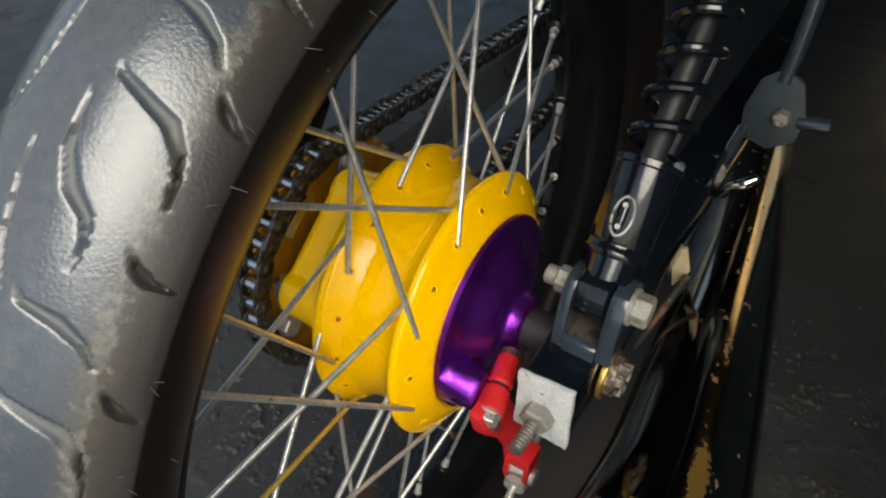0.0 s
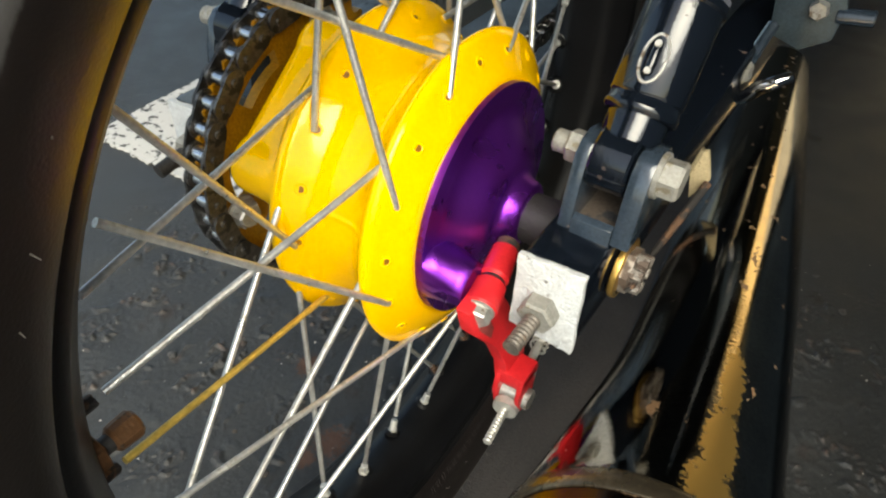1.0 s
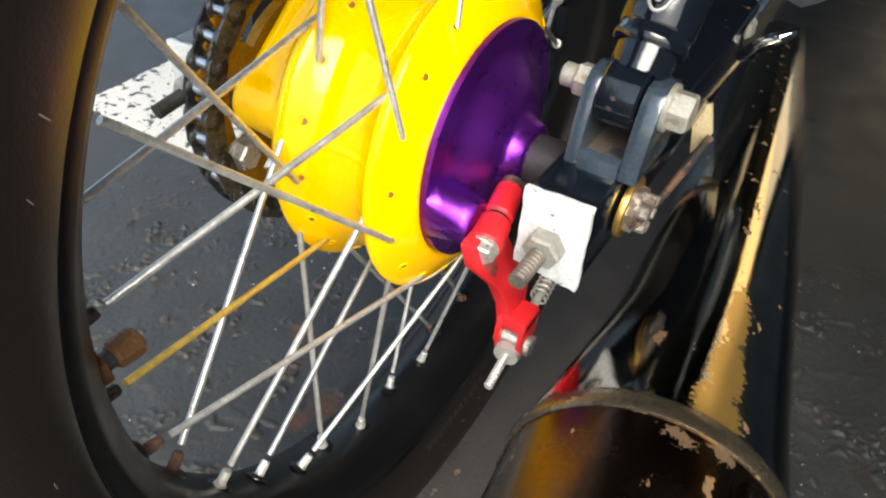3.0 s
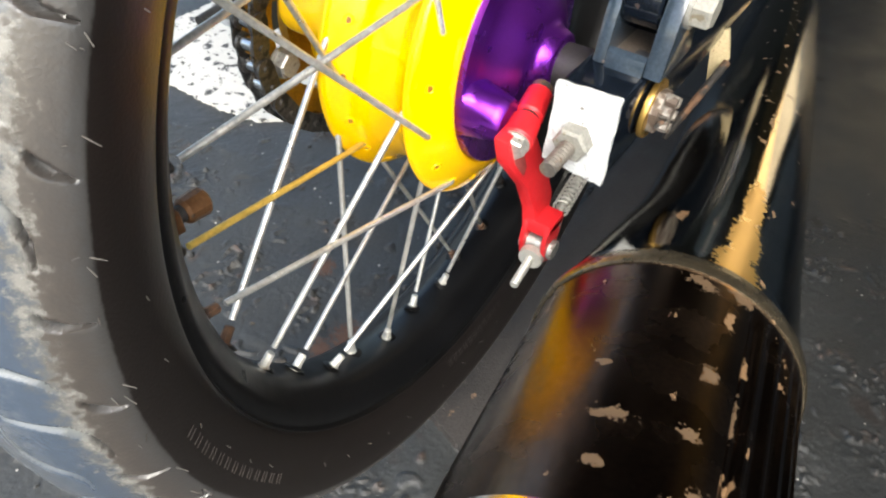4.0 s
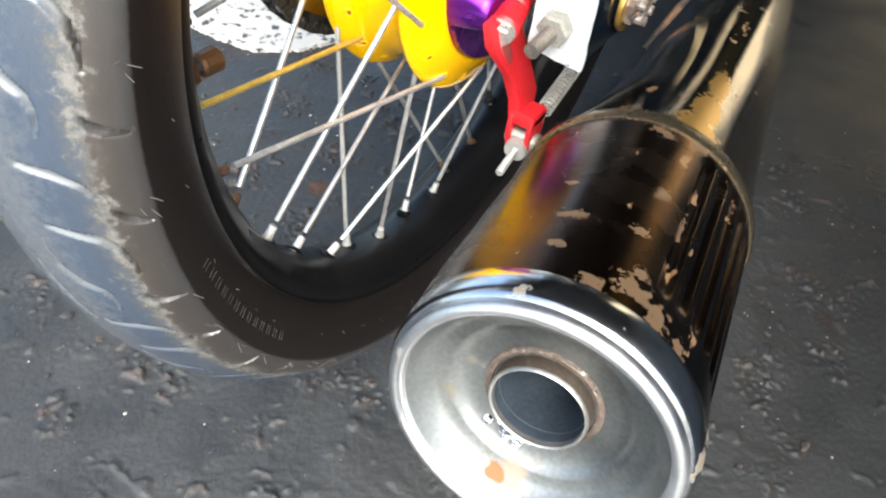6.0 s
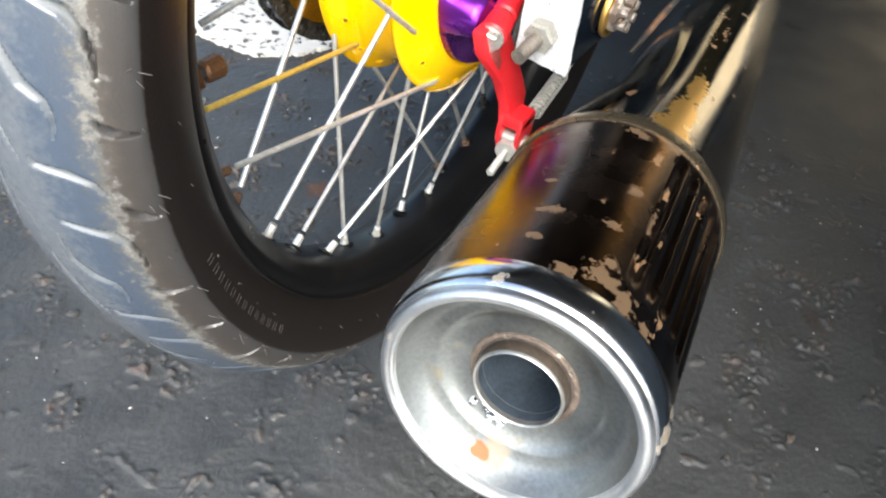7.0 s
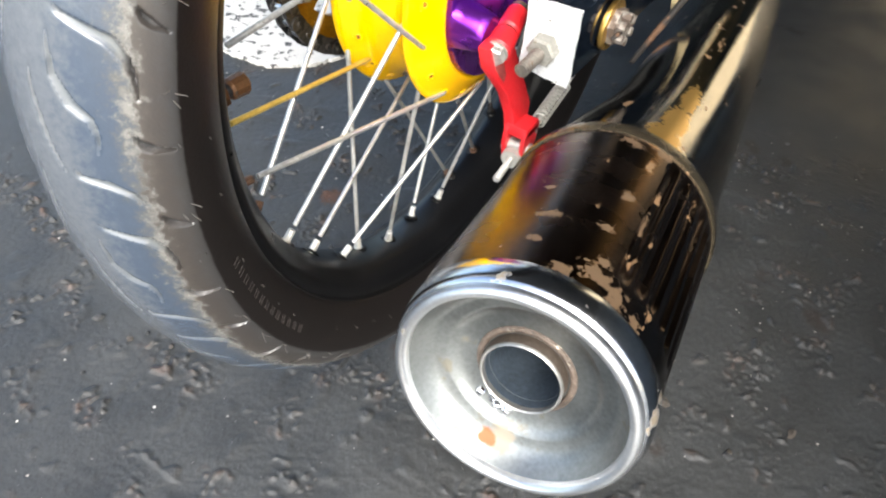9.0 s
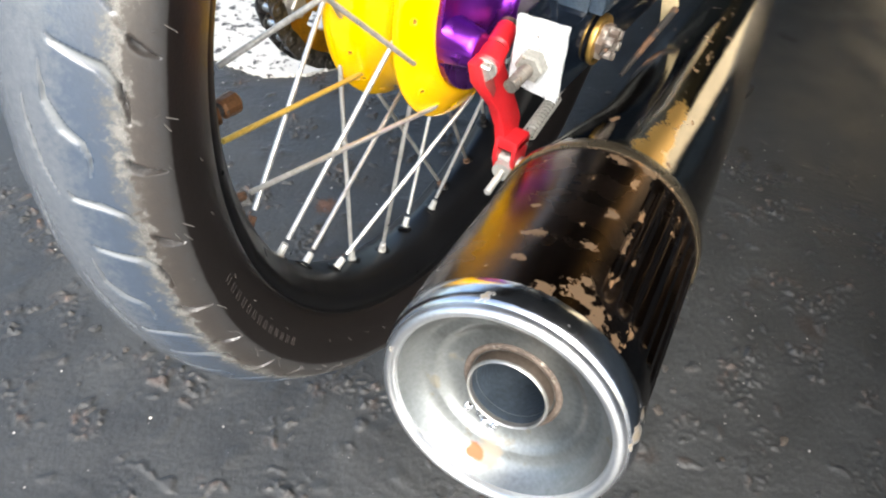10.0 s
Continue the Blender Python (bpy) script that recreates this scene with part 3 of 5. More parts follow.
def build_grit():
    """Small stones and crumbs strewn over the paving."""
    rnd = random.Random(11)
    f = Form()
    for _ in range(1500):
        x, y = rnd.uniform(-0.75, 0.75), rnd.uniform(-0.42, 0.7)
        r = 0.00028 + 0.0010 * rnd.random() ** 5
        base = len(f.v)
        for k in range(5):
            a = TAU * k / 5
            f.v.append((x + r * math.cos(a) * rnd.uniform(0.7, 1.3), y + r * math.sin(a) * rnd.uniform(0.7, 1.3), 0.0005))
        f.v.append((x, y, 0.0005 + r * rnd.uniform(0.6, 1.1)))
        for k in range(5):
            f.f.append((base + k, base + (k + 1) % 5, base + 5))
    m = surface("pale_grit", (0.5, 0.48, 0.44), 0.8, vary=0.4, scale=20, bump=0.3)
    me = mesh_of(f, "grit", m, smooth=60, merge=False)
    ob = new("grit", me)
    tagged(ob, "scattered pale grit and crumbs on the paving", "grit", kind="stuff")


build_grit()


def build_clods():
    """Lumps of dirt and chips of stone, each one by itself."""
    m = surface("dark_clod", (0.05, 0.046, 0.043), 0.5, vary=0.4, scale=90, fine=700, bump=0.7)
    n, l = m.node_tree.nodes, m.node_tree.links
    info, ramp = n.new("ShaderNodeObjectInfo"), n.new("ShaderNodeValToRGB")
    l.new(info.outputs["Random"], ramp.inputs["Fac"])
    e = ramp.color_ramp.elements
    e[0].position, e[0].color = 0.0, (0.035, 0.037, 0.04, 1)
    e[1].position, e[1].color = 1.0, (0.085, 0.066, 0.05, 1)
    k = e.new(0.6)
    k.color = (0.055, 0.054, 0.053, 1)
    mul = [q for q in n if q.type == "VECT_MATH" and q.operation == "SCALE"][0]
    l.new(ramp.outputs["Color"], mul.inputs[0])
    rnd = random.Random(12)
    shapes = []
    for v in range(8):
        f = Form()
        rings = ((1.0, -0.3), (0.95, 0.12), (0.62, 0.42), (0.25, 0.52))
        for ring, (rr, zz) in enumerate(rings):
            for k in range(9):
                a = TAU * k / 9
                q = rr * (1 + 0.8 * noise.noise(Vector((v * 7 + 1.4 * math.cos(a), 1.4 * math.sin(a), ring * 0.6))))
                f.v.append((q * math.cos(a), 0.8 * q * math.sin(a), zz * rnd.uniform(0.75, 1.2)))
        for ring in range(3):
            for k in range(9):
                f.f.append((ring * 9 + k, ring * 9 + (k + 1) % 9, ring * 9 + 9 + (k + 1) % 9, ring * 9 + 9 + k))
        f.f.append(tuple(27 + k for k in range(9)))
        shapes.append(mesh_of(f, "dirt_clod", m, smooth=50))
    for k in range(280):
        x, y = rnd.uniform(-0.62, 0.46), rnd.uniform(-0.36, 0.62)
        r = 0.0013 + 0.0038 * rnd.random() ** 2.6
        ob = new("dirt_clod", shapes[k % 8])
        ob.matrix_basis = pose(x, y, 0.0006, 0, 0, rnd.uniform(0, 360)) @ Matrix.Diagonal((r, r, r * rnd.uniform(0.6, 1.0), 1))
        tagged(ob, "small dry clod of dirt lying on dark paving", "clod", group="clods on the paving")


build_clods()

# ---- the motorcycle ----
bike = new("motorcycle")
bike.empty_display_size = 0.1
tagged(bike, "black motorcycle with yellow rear hub, purple brake plate, worn exhaust", "motorcycle")
HUB = Matrix.Translation((0, 0, H)) @ pose(0, 0, 0, 0, 0, 0.6)


# -- tyre
def tyre_profile():
    """(across, radius) over the outside from bead to bead."""
    half = [(0.0265, 0.2225), (0.0315, 0.2255), (0.0365, 0.2335), (0.0402, 0.2435), (0.0418, 0.2515), (0.0415, 0.2555), (0.0398, 0.2592), (0.0363, 0.2642), (0.031, 0.2697), (0.0245, 0.2748), (0.0165, 0.2793), (0.0085, 0.2818), (0.0, 0.2826)]
    pts = [Vector(p) for p in half + [(-x, r) for x, r in half[-2::-1]]]
    out = []
    for i in range(len(pts) - 1):
        a, b, c, d = pts[max(i - 1, 0)], pts[i], pts[i + 1], pts[min(i + 2, len(pts) - 1)]
        n = max(round((c - b).length / 0.0009), 1)
        for k in range(n):
            t = k / n
            out.append(tuple(0.5 * (2 * b + t * (c - a) + t * t * (2 * a - 5 * b + 4 * c - d) + t * t * t * (3 * b - a - 3 * c + d))))
    out.append(tuple(pts[-1]))
    return out


PITCH = 18.0        # degrees from one tread figure to the next
# one figure of the tread: (millimetres from the crown, degrees), and half widths in millimetres at start, middle and end
BLADE = [(16.5, 0.9), (18.3, 1.4), (25.2, 2.0), (33.6, 2.7), (38.5, 4.0), (40.7, 5.4), (41.1, 7.0)]
HOOK = [(12.3, 1.0), (13.4, 4.4), (13.8, 5.9), (18.6, 7.8), (24.5, 8.9), (26.3, 10.2), (25.4, 11.8)]
FLICK = [(14.6, 13.4), (16.2, 14.1), (26.3, 14.6), (33.5, 15.5), (38.0, 16.8)]
NICK = [(41.3, -0.1), (43.8, 0.7), (47.4, 1.3), (52.0, 1.7)]
SLIT = [(36.8, 9.6), (39.8, 10.7), (44.4, 11.3), (51.5, 11.5)]
FIGURE = [(BLADE, (0.5, 2.0, 0.3)), (HOOK, (0.2, 1.9, 0.3)), (FLICK, (0.5, 1.7, 0.4)), (NICK, (0.4, 1.7, 0.4)), (SLIT, (0.3, 1.9, 0.5)), ([(3.5, 5.0), (4.0, 8.0), (6.5, 11.5), (11.0, 14.2)], (0.2, 1.0, 0.3))]
MM_PER_DEGREE = 4.85


def groove_depths(us, degs):
    """Depth of the tread, 0 to 1, for millimetres from the crown (left of it: minus) and angles."""
    u, deg = np.meshgrid(np.abs(us), degs)
    deg = deg + np.where(np.asarray(us) < 0, PITCH / 2, 0.0)[None, :]
    deep = np.zeros(u.shape)
    for line, (w0, w1, w2) in FIGURE:
        n = len(line) - 1
        for turn in (-1, 0, 1, 2, 3):
            for k in range(n):
                ax, ay = line[k][0], (line[k][1] + turn * PITCH - deg) * MM_PER_DEGREE
                dx, dy = line[k + 1][0] - ax, (line[k + 1][1] - line[k][1]) * MM_PER_DEGREE
                f = np.clip(((u - ax) * dx - ay * dy) / (dx * dx + dy * dy), 0, 1)
                dist = np.hypot(u - ax - f * dx, ay + f * dy)
                q = (k + f) / n
                half = np.where(q < 0.5, w0 + (w1 - w0) * q / 0.5, w1 + (w2 - w1) * (q - 0.5) / 0.5)
                edge = np.clip((half + 0.35 - dist) / 1.25, 0, 1)
                deep = np.maximum(deep, edge * edge * (3 - 2 * edge) * np.clip(0.3 + q / 0.35, 0, 1))
    return deep


def build_tyre():
    prof = tyre_profile()
    seg = 2600
    per = int(seg * PITCH / 360)
    arc, run = [], 0.0
    for k, (x, r) in enumerate(prof):
        run += math.hypot(x - prof[k - 1][0], r - prof[k - 1][1]) if k else 0.0
        arc.append(run)
    arc = [1000 * (run / 2 - a) for a in arc]
    depth = 0.0019 * groove_depths(arc, [i * 360 / seg for i in range(per)]) * np.where(np.abs(np.asarray(arc)) > 39, 1.8, 1.0)[None, :]
    rows = []
    for i in range(seg):
        th = TAU * i / seg
        c, s_ = math.cos(th), math.sin(th)
        row = []
        for k, (x, r) in enumerate(prof):
            d = depth[i % per][k]
            lean = min(abs(arc[k]) / 60, 1)
            row.append((x - d * lean * (1 if x > 0 else -1) * 0.75, (r - d * (1 - 0.6 * lean)) * c, (r - d * (1 - 0.6 * lean)) * s_))
        row += [(-0.0225, 0.222 * c, 0.222 * s_), (0.0225, 0.222 * c, 0.222 * s_)]
        rows.append(row)
    me = mesh_of(Form().grid(rows, closed_u=True, closed_v=True), "tyre", TYRE, smooth=50, merge=False)
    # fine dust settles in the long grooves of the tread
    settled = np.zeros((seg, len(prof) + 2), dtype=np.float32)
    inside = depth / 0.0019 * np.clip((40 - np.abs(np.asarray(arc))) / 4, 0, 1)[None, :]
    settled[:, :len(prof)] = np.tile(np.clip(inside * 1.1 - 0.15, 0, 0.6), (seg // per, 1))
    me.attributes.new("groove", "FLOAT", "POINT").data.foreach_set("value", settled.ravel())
    # the shade inside the shoulder slits, put into the colour by depth
    tone = np.zeros((seg, len(prof) + 2), dtype=np.float32)
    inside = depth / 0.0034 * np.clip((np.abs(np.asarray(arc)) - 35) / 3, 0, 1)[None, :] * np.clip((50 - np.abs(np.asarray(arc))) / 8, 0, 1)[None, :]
    tone[:, :len(prof)] = np.tile(np.clip(inside * 1.5 - 0.2, 0, 1), (seg // per, 1))
    me.attributes.new("slit", "FLOAT", "POINT").data.foreach_set("value", tone.ravel())
    tyre = part("tyre", me, TYRE, bike, "road-worn black tyre, dusty on the shoulder", at=HUB)
    # unreadable moulded lettering as short raised bars
    ink = surface("worn_lettering", (0.021, 0.016, 0.014), 0.75, vary=0.4)
    for first, last, r, x, lean in ((191.0, 212.5, 0.2425, 0.04005, 0.00075), (261.0, 280.0, 0.2290, 0.0341, 0.0012)):
        bars = Form()
        a = first
        while a < last:
            th = radians(a)
            for k in (-1, 1):
                q = th + k * 0.0055
                d = Vector((0, math.cos(q), math.sin(q)))
                bars.rod(d * (r - 0.0022) + Vector((x - lean, 0, 0)), d * (r + 0.0022) + Vector((x + lean, 0, 0)), 0.00022, seg=5)
            a += 1.75
        tagged(part("moulded_mark", bars, ink, tyre), "worn raised lettering bars on the side wall", kind="stuff")
    # rubber whiskers left from the mould
    w = Form()
    rnd = random.Random(3)
    for k in range(60):
        th = radians(k * 6 + rnd.uniform(-0.7, 0.7))
        for r, x, long in ((0.2545, 0.0416, 0.0058), (0.2550, 0.0415, 0.0052), (0.2580, 0.0404, 0.0045), (0.2375, 0.0380, 0.0036)):
            if rnd.random() < 0.75:
                q = th + rnd.uniform(-0.02, 0.02)
                d = Vector((0, math.cos(q), math.sin(q)))
                p = d * r + Vector((x - 0.0005, 0, 0))
                tip = p + Vector((long * 0.75, 0, 0)) + long * Vector((0, rnd.uniform(-0.6, 0.6), rnd.uniform(-0.6, 0.6)))
                w.rod(p, tip, 0.00026, 0.00014, seg=5)
    tagged(part("rubber_whiskers", w, surface("dusty_whisker", (0.065, 0.058, 0.052), 0.7, vary=0.2), tyre), kind="stuff")
    return tyre


build_tyre()


# -- rim
def build_rim():
    half = [(0.0300, 0.2262), (0.0292, 0.2274), (0.0278, 0.2272), (0.0268, 0.2250), (0.0262, 0.2205), (0.0252, 0.2165), (0.0215, 0.2135), (0.0165, 0.2085), (0.0125, 0.2055), (0.007, 0.2045), (0.0, 0.2043)]
    inner = [(-x, r) for x, r in half[-2::-1]]
    outer = [(-0.0292, 0.2232), (-0.024, 0.2215), (-0.015, 0.213), (0.0, 0.2095), (0.015, 0.213), (0.024, 0.2215), (0.0292, 0.2232)]
    rows = []
    for i in range(240):
        th = TAU * i / 240
        rows.append([(x, r * math.cos(th), r * math.sin(th)) for x, r in half + inner + outer])
    rim = part("rim", Form().grid(rows, closed_u=True, closed_v=True), RIM_BLACK, bike, "gloss black steel wheel rim", at=HUB, smooth=50)
    # Pale grey paints in the light that the rim's edge catches.
    part("rim_lip", Form().lathe([(0.0300 + 0.0007 * math.cos(a), 0.2266 + 0.0007 * math.sin(a)) for a in [TAU * k / 8 for k in range(9)]], 240), surface("lip_glint", (0.24, 0.24, 0.235), 0.35, 0.6, vary=0.3, bump=0.2), rim, "rim edge, coloured grey for the line of light on it")
    th = radians(177.3)
    d = Vector((0, math.cos(th), math.sin(th)))
    v = Vector((0.004, 0, 0))
    brown = surface("brown_valve", (0.13, 0.062, 0.026), 0.38, 0.5, vary=0.35, bump=0.3, stain=(0.04, 0.025, 0.015), stain_amount=0.42, stain_scale=180)
    valve = part("tyre_valve", Form().rod(d * 0.2055 + v, d * 0.1995 + v, 0.0058, 0.0036, 18).rod(d * 0.2005 + v, d * 0.1955 + v, 0.0034, 0.0034, 16), RUBBER, rim, "black rubber tyre valve stem")
    cap = Form().rod(d * 0.1965 + v, d * 0.1860 + v, 0.0052, 0.0056, 12, bevel=0.0012)
    part("valve_cap", cap, brown, valve, "brown dusty valve cap", smooth=25)
    part("valve_nut", Form().hexagon(d * 0.2045 + v, d * 0.2005 + v, 0.0072), brown, valve, "rusty valve nut")
    return rim


rim = build_rim()


# -- hub
def carrier_radius(deg):
    """Outline of the sprocket carrier: rounded knobs in pairs, each pair joined by a straight flank."""
    best = 0.0
    for knob, pair in ((160, 101), (340, 281)):
        for at, r, w in ((knob, 0.0685, 0.0140), (pair, 0.0640, 0.0140)):
            turn = radians((deg - at + 180) % 360 - 180)
            if abs(turn) < 1.2 and abs(r * math.sin(turn)) < w:
                best = max(best, r * math.cos(turn) + math.sqrt(w * w - (r * math.sin(turn)) ** 2))
        if pair < deg < knob:
            a, b, t = radians(pair), radians(knob), radians(deg)
            ax, ay, bx, by = 0.0778 * math.cos(a), 0.0778 * math.sin(a), 0.0822 * math.cos(b), 0.0822 * math.sin(b)
            dx, dy = bx - ax, by - ay
            best = max(best, (ax * dy - ay * dx) / (math.cos(t) * dy - math.sin(t) * dx))
    return best


def build_hub():
    drum = [(0.0330, 0.0595), (0.0346, 0.0604), (0.0350, 0.0620), (0.0345, 0.0642), (0.0322, 0.0684), (0.0298, 0.0726), (0.0276, 0.0766), (0.0257, 0.0802), (0.0242, 0.0826), (0.0226, 0.0838), (0.0207, 0.0836), (0.0189, 0.0820), (0.0167, 0.0794), (0.0140, 0.0765), (0.0105, 0.0741), (0.0065, 0.0729), (0.0010, 0.0726), (-0.0050, 0.0731), (-0.0100, 0.0744), (-0.0140, 0.0763), (-0.0180, 0.0789), (-0.0210, 0.0815), (-0.0235, 0.0840), (-0.0258, 0.0855), (-0.0282, 0.0854), (-0.0305, 0.0838)]
    rows = []
    for i in range(540):
        th = TAU * i / 540
        deg = math.degrees(th)
        c, s_ = math.cos(th), math.sin(th)
        # the casting's parting line stands a little proud of the drum
        seam = 0.0006 * max(hump(deg - 165.3, 1.5), hump(deg - 345.3, 1.5))
        row = []
        for x, r in drum:
            q = r + (seam if -0.013 < x < 0.0175 else 0)
            row.append((x, q * c, q * s_))
        knob = carrier_radius(deg)
        for k in range(1, 21):
            u = k / 20
            x = -0.0305 - 0.0305 * u
            low = 0.0838 - 0.0285 * u ** 0.85
            high = knob - 0.0075 * (1 - math.sqrt(1 - ((u - 0.72) / 0.28) ** 2) if u > 0.72 else 0)
            gap = high - low
            r = low + (0.5 * (gap + math.sqrt(gap * gap + 0.0035 ** 2)) - 0.5 * 0.0035 * min(max(-gap / 0.004, 0), 1))
            r = min(r, 0.0838)
            row.append((x, r * c, r * s_))
        row += [(-0.061, 0.04 * c, 0.04 * s_), (-0.061, 0.012 * c, 0.012 * s_)]
        rows.append(row)
    hub = part("hub", Form().grid(rows, closed_u=True), YELLOW, bike, "glossy yellow painted drum hub with spoke flanges", at=HUB @ Matrix.Translation((0, 0, 0.0013)), smooth=60)
    brown = surface("hole_shadow", (0.22, 0.08, 0.003), 0.5, vary=0.2)
    for first, x, r, lean in ((12, 0.0286, 0.0748, 0.9), (-1.5, -0.0180, 0.0789, 0.42)):
        th = radians(first)
        d = Vector((0, math.cos(th), math.sin(th)))
        out = (Vector((lean, 0, 0)) + d * 0.62).normalized()
        p = Vector((x, 0, 0)) + d * r
        cup = out.to_track_quat("Z", "Y").to_matrix().to_4x4()
        cup.translation = p
        f = Form().lathe([(-0.0012, 0.0), (-0.0006, 0.0009), (0.0002, 0.0017), (0.00055, 0.0022), (0.0003, 0.0028), (-0.0012, 0.0031)], 14, axis="z")
        f.v = [cup @ Vector(v) for v in f.v]
        me = mesh_of(f, "spoke_hole", YELLOW, smooth=80)
        g = Form().lathe([(0.00008, 0.0), (0.00008, 0.0016)], 12, axis="z")
        g.v = [cup @ Vector(v) for v in g.v]
        dot = mesh_of(g, "hole_bottom", brown)
        for k in range(18):
            hole = part("spoke_hole", me, YELLOW, hub, at=pose(0, 0, 0, 20 * k, 0, 0))
            part("hole_bottom", dot, brown, hole)
    return hub


build_hub()


# -- spokes: two lays on each flange, nine of each
def build_spokes():
    """Each lay: hole on the flange, turn to the rim in degrees, bend (across, radius), head (across, radius), nipple across."""
    lays = (
        (32, -40.6, 0.0287, 0.0742, 0.0272, 0.0728, 0.0045),       # right flange, outside
        (12, 38.6, 0.0214, 0.0730, 0.0285, 0.0745, 0.0045),        # right flange, inside
        (18.5, -36.8, -0.0186, 0.0806, -0.0186, 0.0790, 0.0008),   # left flange, inner face
        (-1.5, 42.1, -0.0265, 0.0788, -0.0185, 0.0780, 0.0008),    # left flange, outer face
    )
    old = surface("yellowed_spoke", (0.58, 0.41, 0.09), 0.45, 0.4, vary=0.25, scale=100)
    for lay, (hole, turn, x_bend, r_bend, x_head, r_head, x_nip) in enumerate(lays):
        for k in range(9):
            tinted = (lay, k) == (2, 5)
            a, b = radians(hole + 40 * k), radians(hole + turn + 40 * k)
            da = Vector((0, math.cos(a), math.sin(a)))
            head, bend = Vector((x_head, 0, 0)) + da * r_head, Vector((x_bend, 0, 0)) + da * (r_bend - (0.0085 if (lay, k) == (2, 5) else 0))
            # nipple offsets are fitted to the camera's view of the spokes
            y, z = 0.2035 * math.cos(b) + 0.0012, 0.2035 * math.sin(b) - 0.0065
            nip = Vector((x_nip - 0.0124 - 0.0176 * z - 0.0438 * y, y, z))
            go = (nip - bend).normalized()
            lo, hi = 0.0, 0.4
            for _ in range(30):
                mid = (lo + hi) / 2
                q = bend + go * mid
                if math.hypot(q.y, q.z) < 0.2040:
                    lo = mid
                else:
                    hi = mid
            nip = bend + go * lo
            if lay == 0:
                pts = [head, head.lerp(bend, 0.6), bend + go * 0.0015, bend + go * 0.004, nip - go * 0.012]
            else:
                pts = [bend, bend + go * 0.004, nip - go * 0.012]
            spoke = part("spoke", Form().sweep(pts, 0.00155, 10), old if tinted else SPOKE, bike, "yellowed spoke" if tinted else "", at=HUB, smooth=60)
            deg = math.degrees(b) % 360
            rusty = 150 < deg < 205 or round(deg / 10) in (28, 29, 30)
            nf = Form().rod(nip + go * 0.004, nip - go * 0.001, 0.0040, 0.0033, 12).rod(nip - go * 0.001, nip - go * 0.0088, 0.0026, 0.0024, 8, bevel=0.0005)
            part("nipple_seat", Form().rod(nip + go * 0.0012, nip - go * 0.0007, 0.0066, 0.0050, 18, bevel=0.0003), RIM_BLACK, rim, smooth=50)
            part("nipple", nf, RUSTY if rusty else ZINC, spoke, "rusty nipple" if rusty else "", smooth=40)


build_spokes()


# -- brake plate
def build_brake_plate():
    radii = [0.0, 0.006, 0.012, 0.0155, 0.0175, 0.0195, 0.0215, 0.0235, 0.026, 0.029, 0.032, 0.035, 0.038, 0.041, 0.044, 0.047, 0.05, 0.0515, 0.053, 0.0545, 0.056, 0.0585, 0.0605, 0.062, 0.063]
    rows = []
    for r in radii:
        row = []
        for k in range(192):
            th = TAU * k / 192
            y, z = r * math.cos(th), r * math.sin(th)
            x = 0.0385 + 0.0035 * min(max((0.0605 - r) / 0.003, 0), 1)
            q = min(max((0.0520 - r) / 0.0290, 0), 1)
            x += 0.0135 * q * q * (3 - 2 * q)
            x += 0.0095 * min(max((0.0205 - r) / 0.0035, 0), 1)
            far = math.hypot(y + 0.051, z + 0.0095)
            x = max(x, 0.042 + 0.0205 * min(max((0.0145 - far) / 0.003, 0), 1))
            row.append((x, y, z))
        rows.append(row)
    rows.append([(0.036, 0.0632 * math.cos(TAU * k / 192), 0.0632 * math.sin(TAU * k / 192)) for k in range(192)])
    plate = part("brake_plate", Form().grid(rows, closed_v=True), PURPLE, bike, "purple anodised drum brake plate", at=HUB @ Matrix.Translation((-0.0042, 0.0005, 0.0025)) @ Matrix.Diagonal((1, 0.962, 0.962, 1)), smooth=70)
    f = Form().lathe([(0.056, 0.009), (0.056, 0.0125), (0.0665, 0.0132), (0.0835, 0.0132), (0.0835, 0.008)], 40)
    part("axle_spacer", f, RUBBER, plate, "dark grey axle spacer")
    return plate


build_brake_plate()


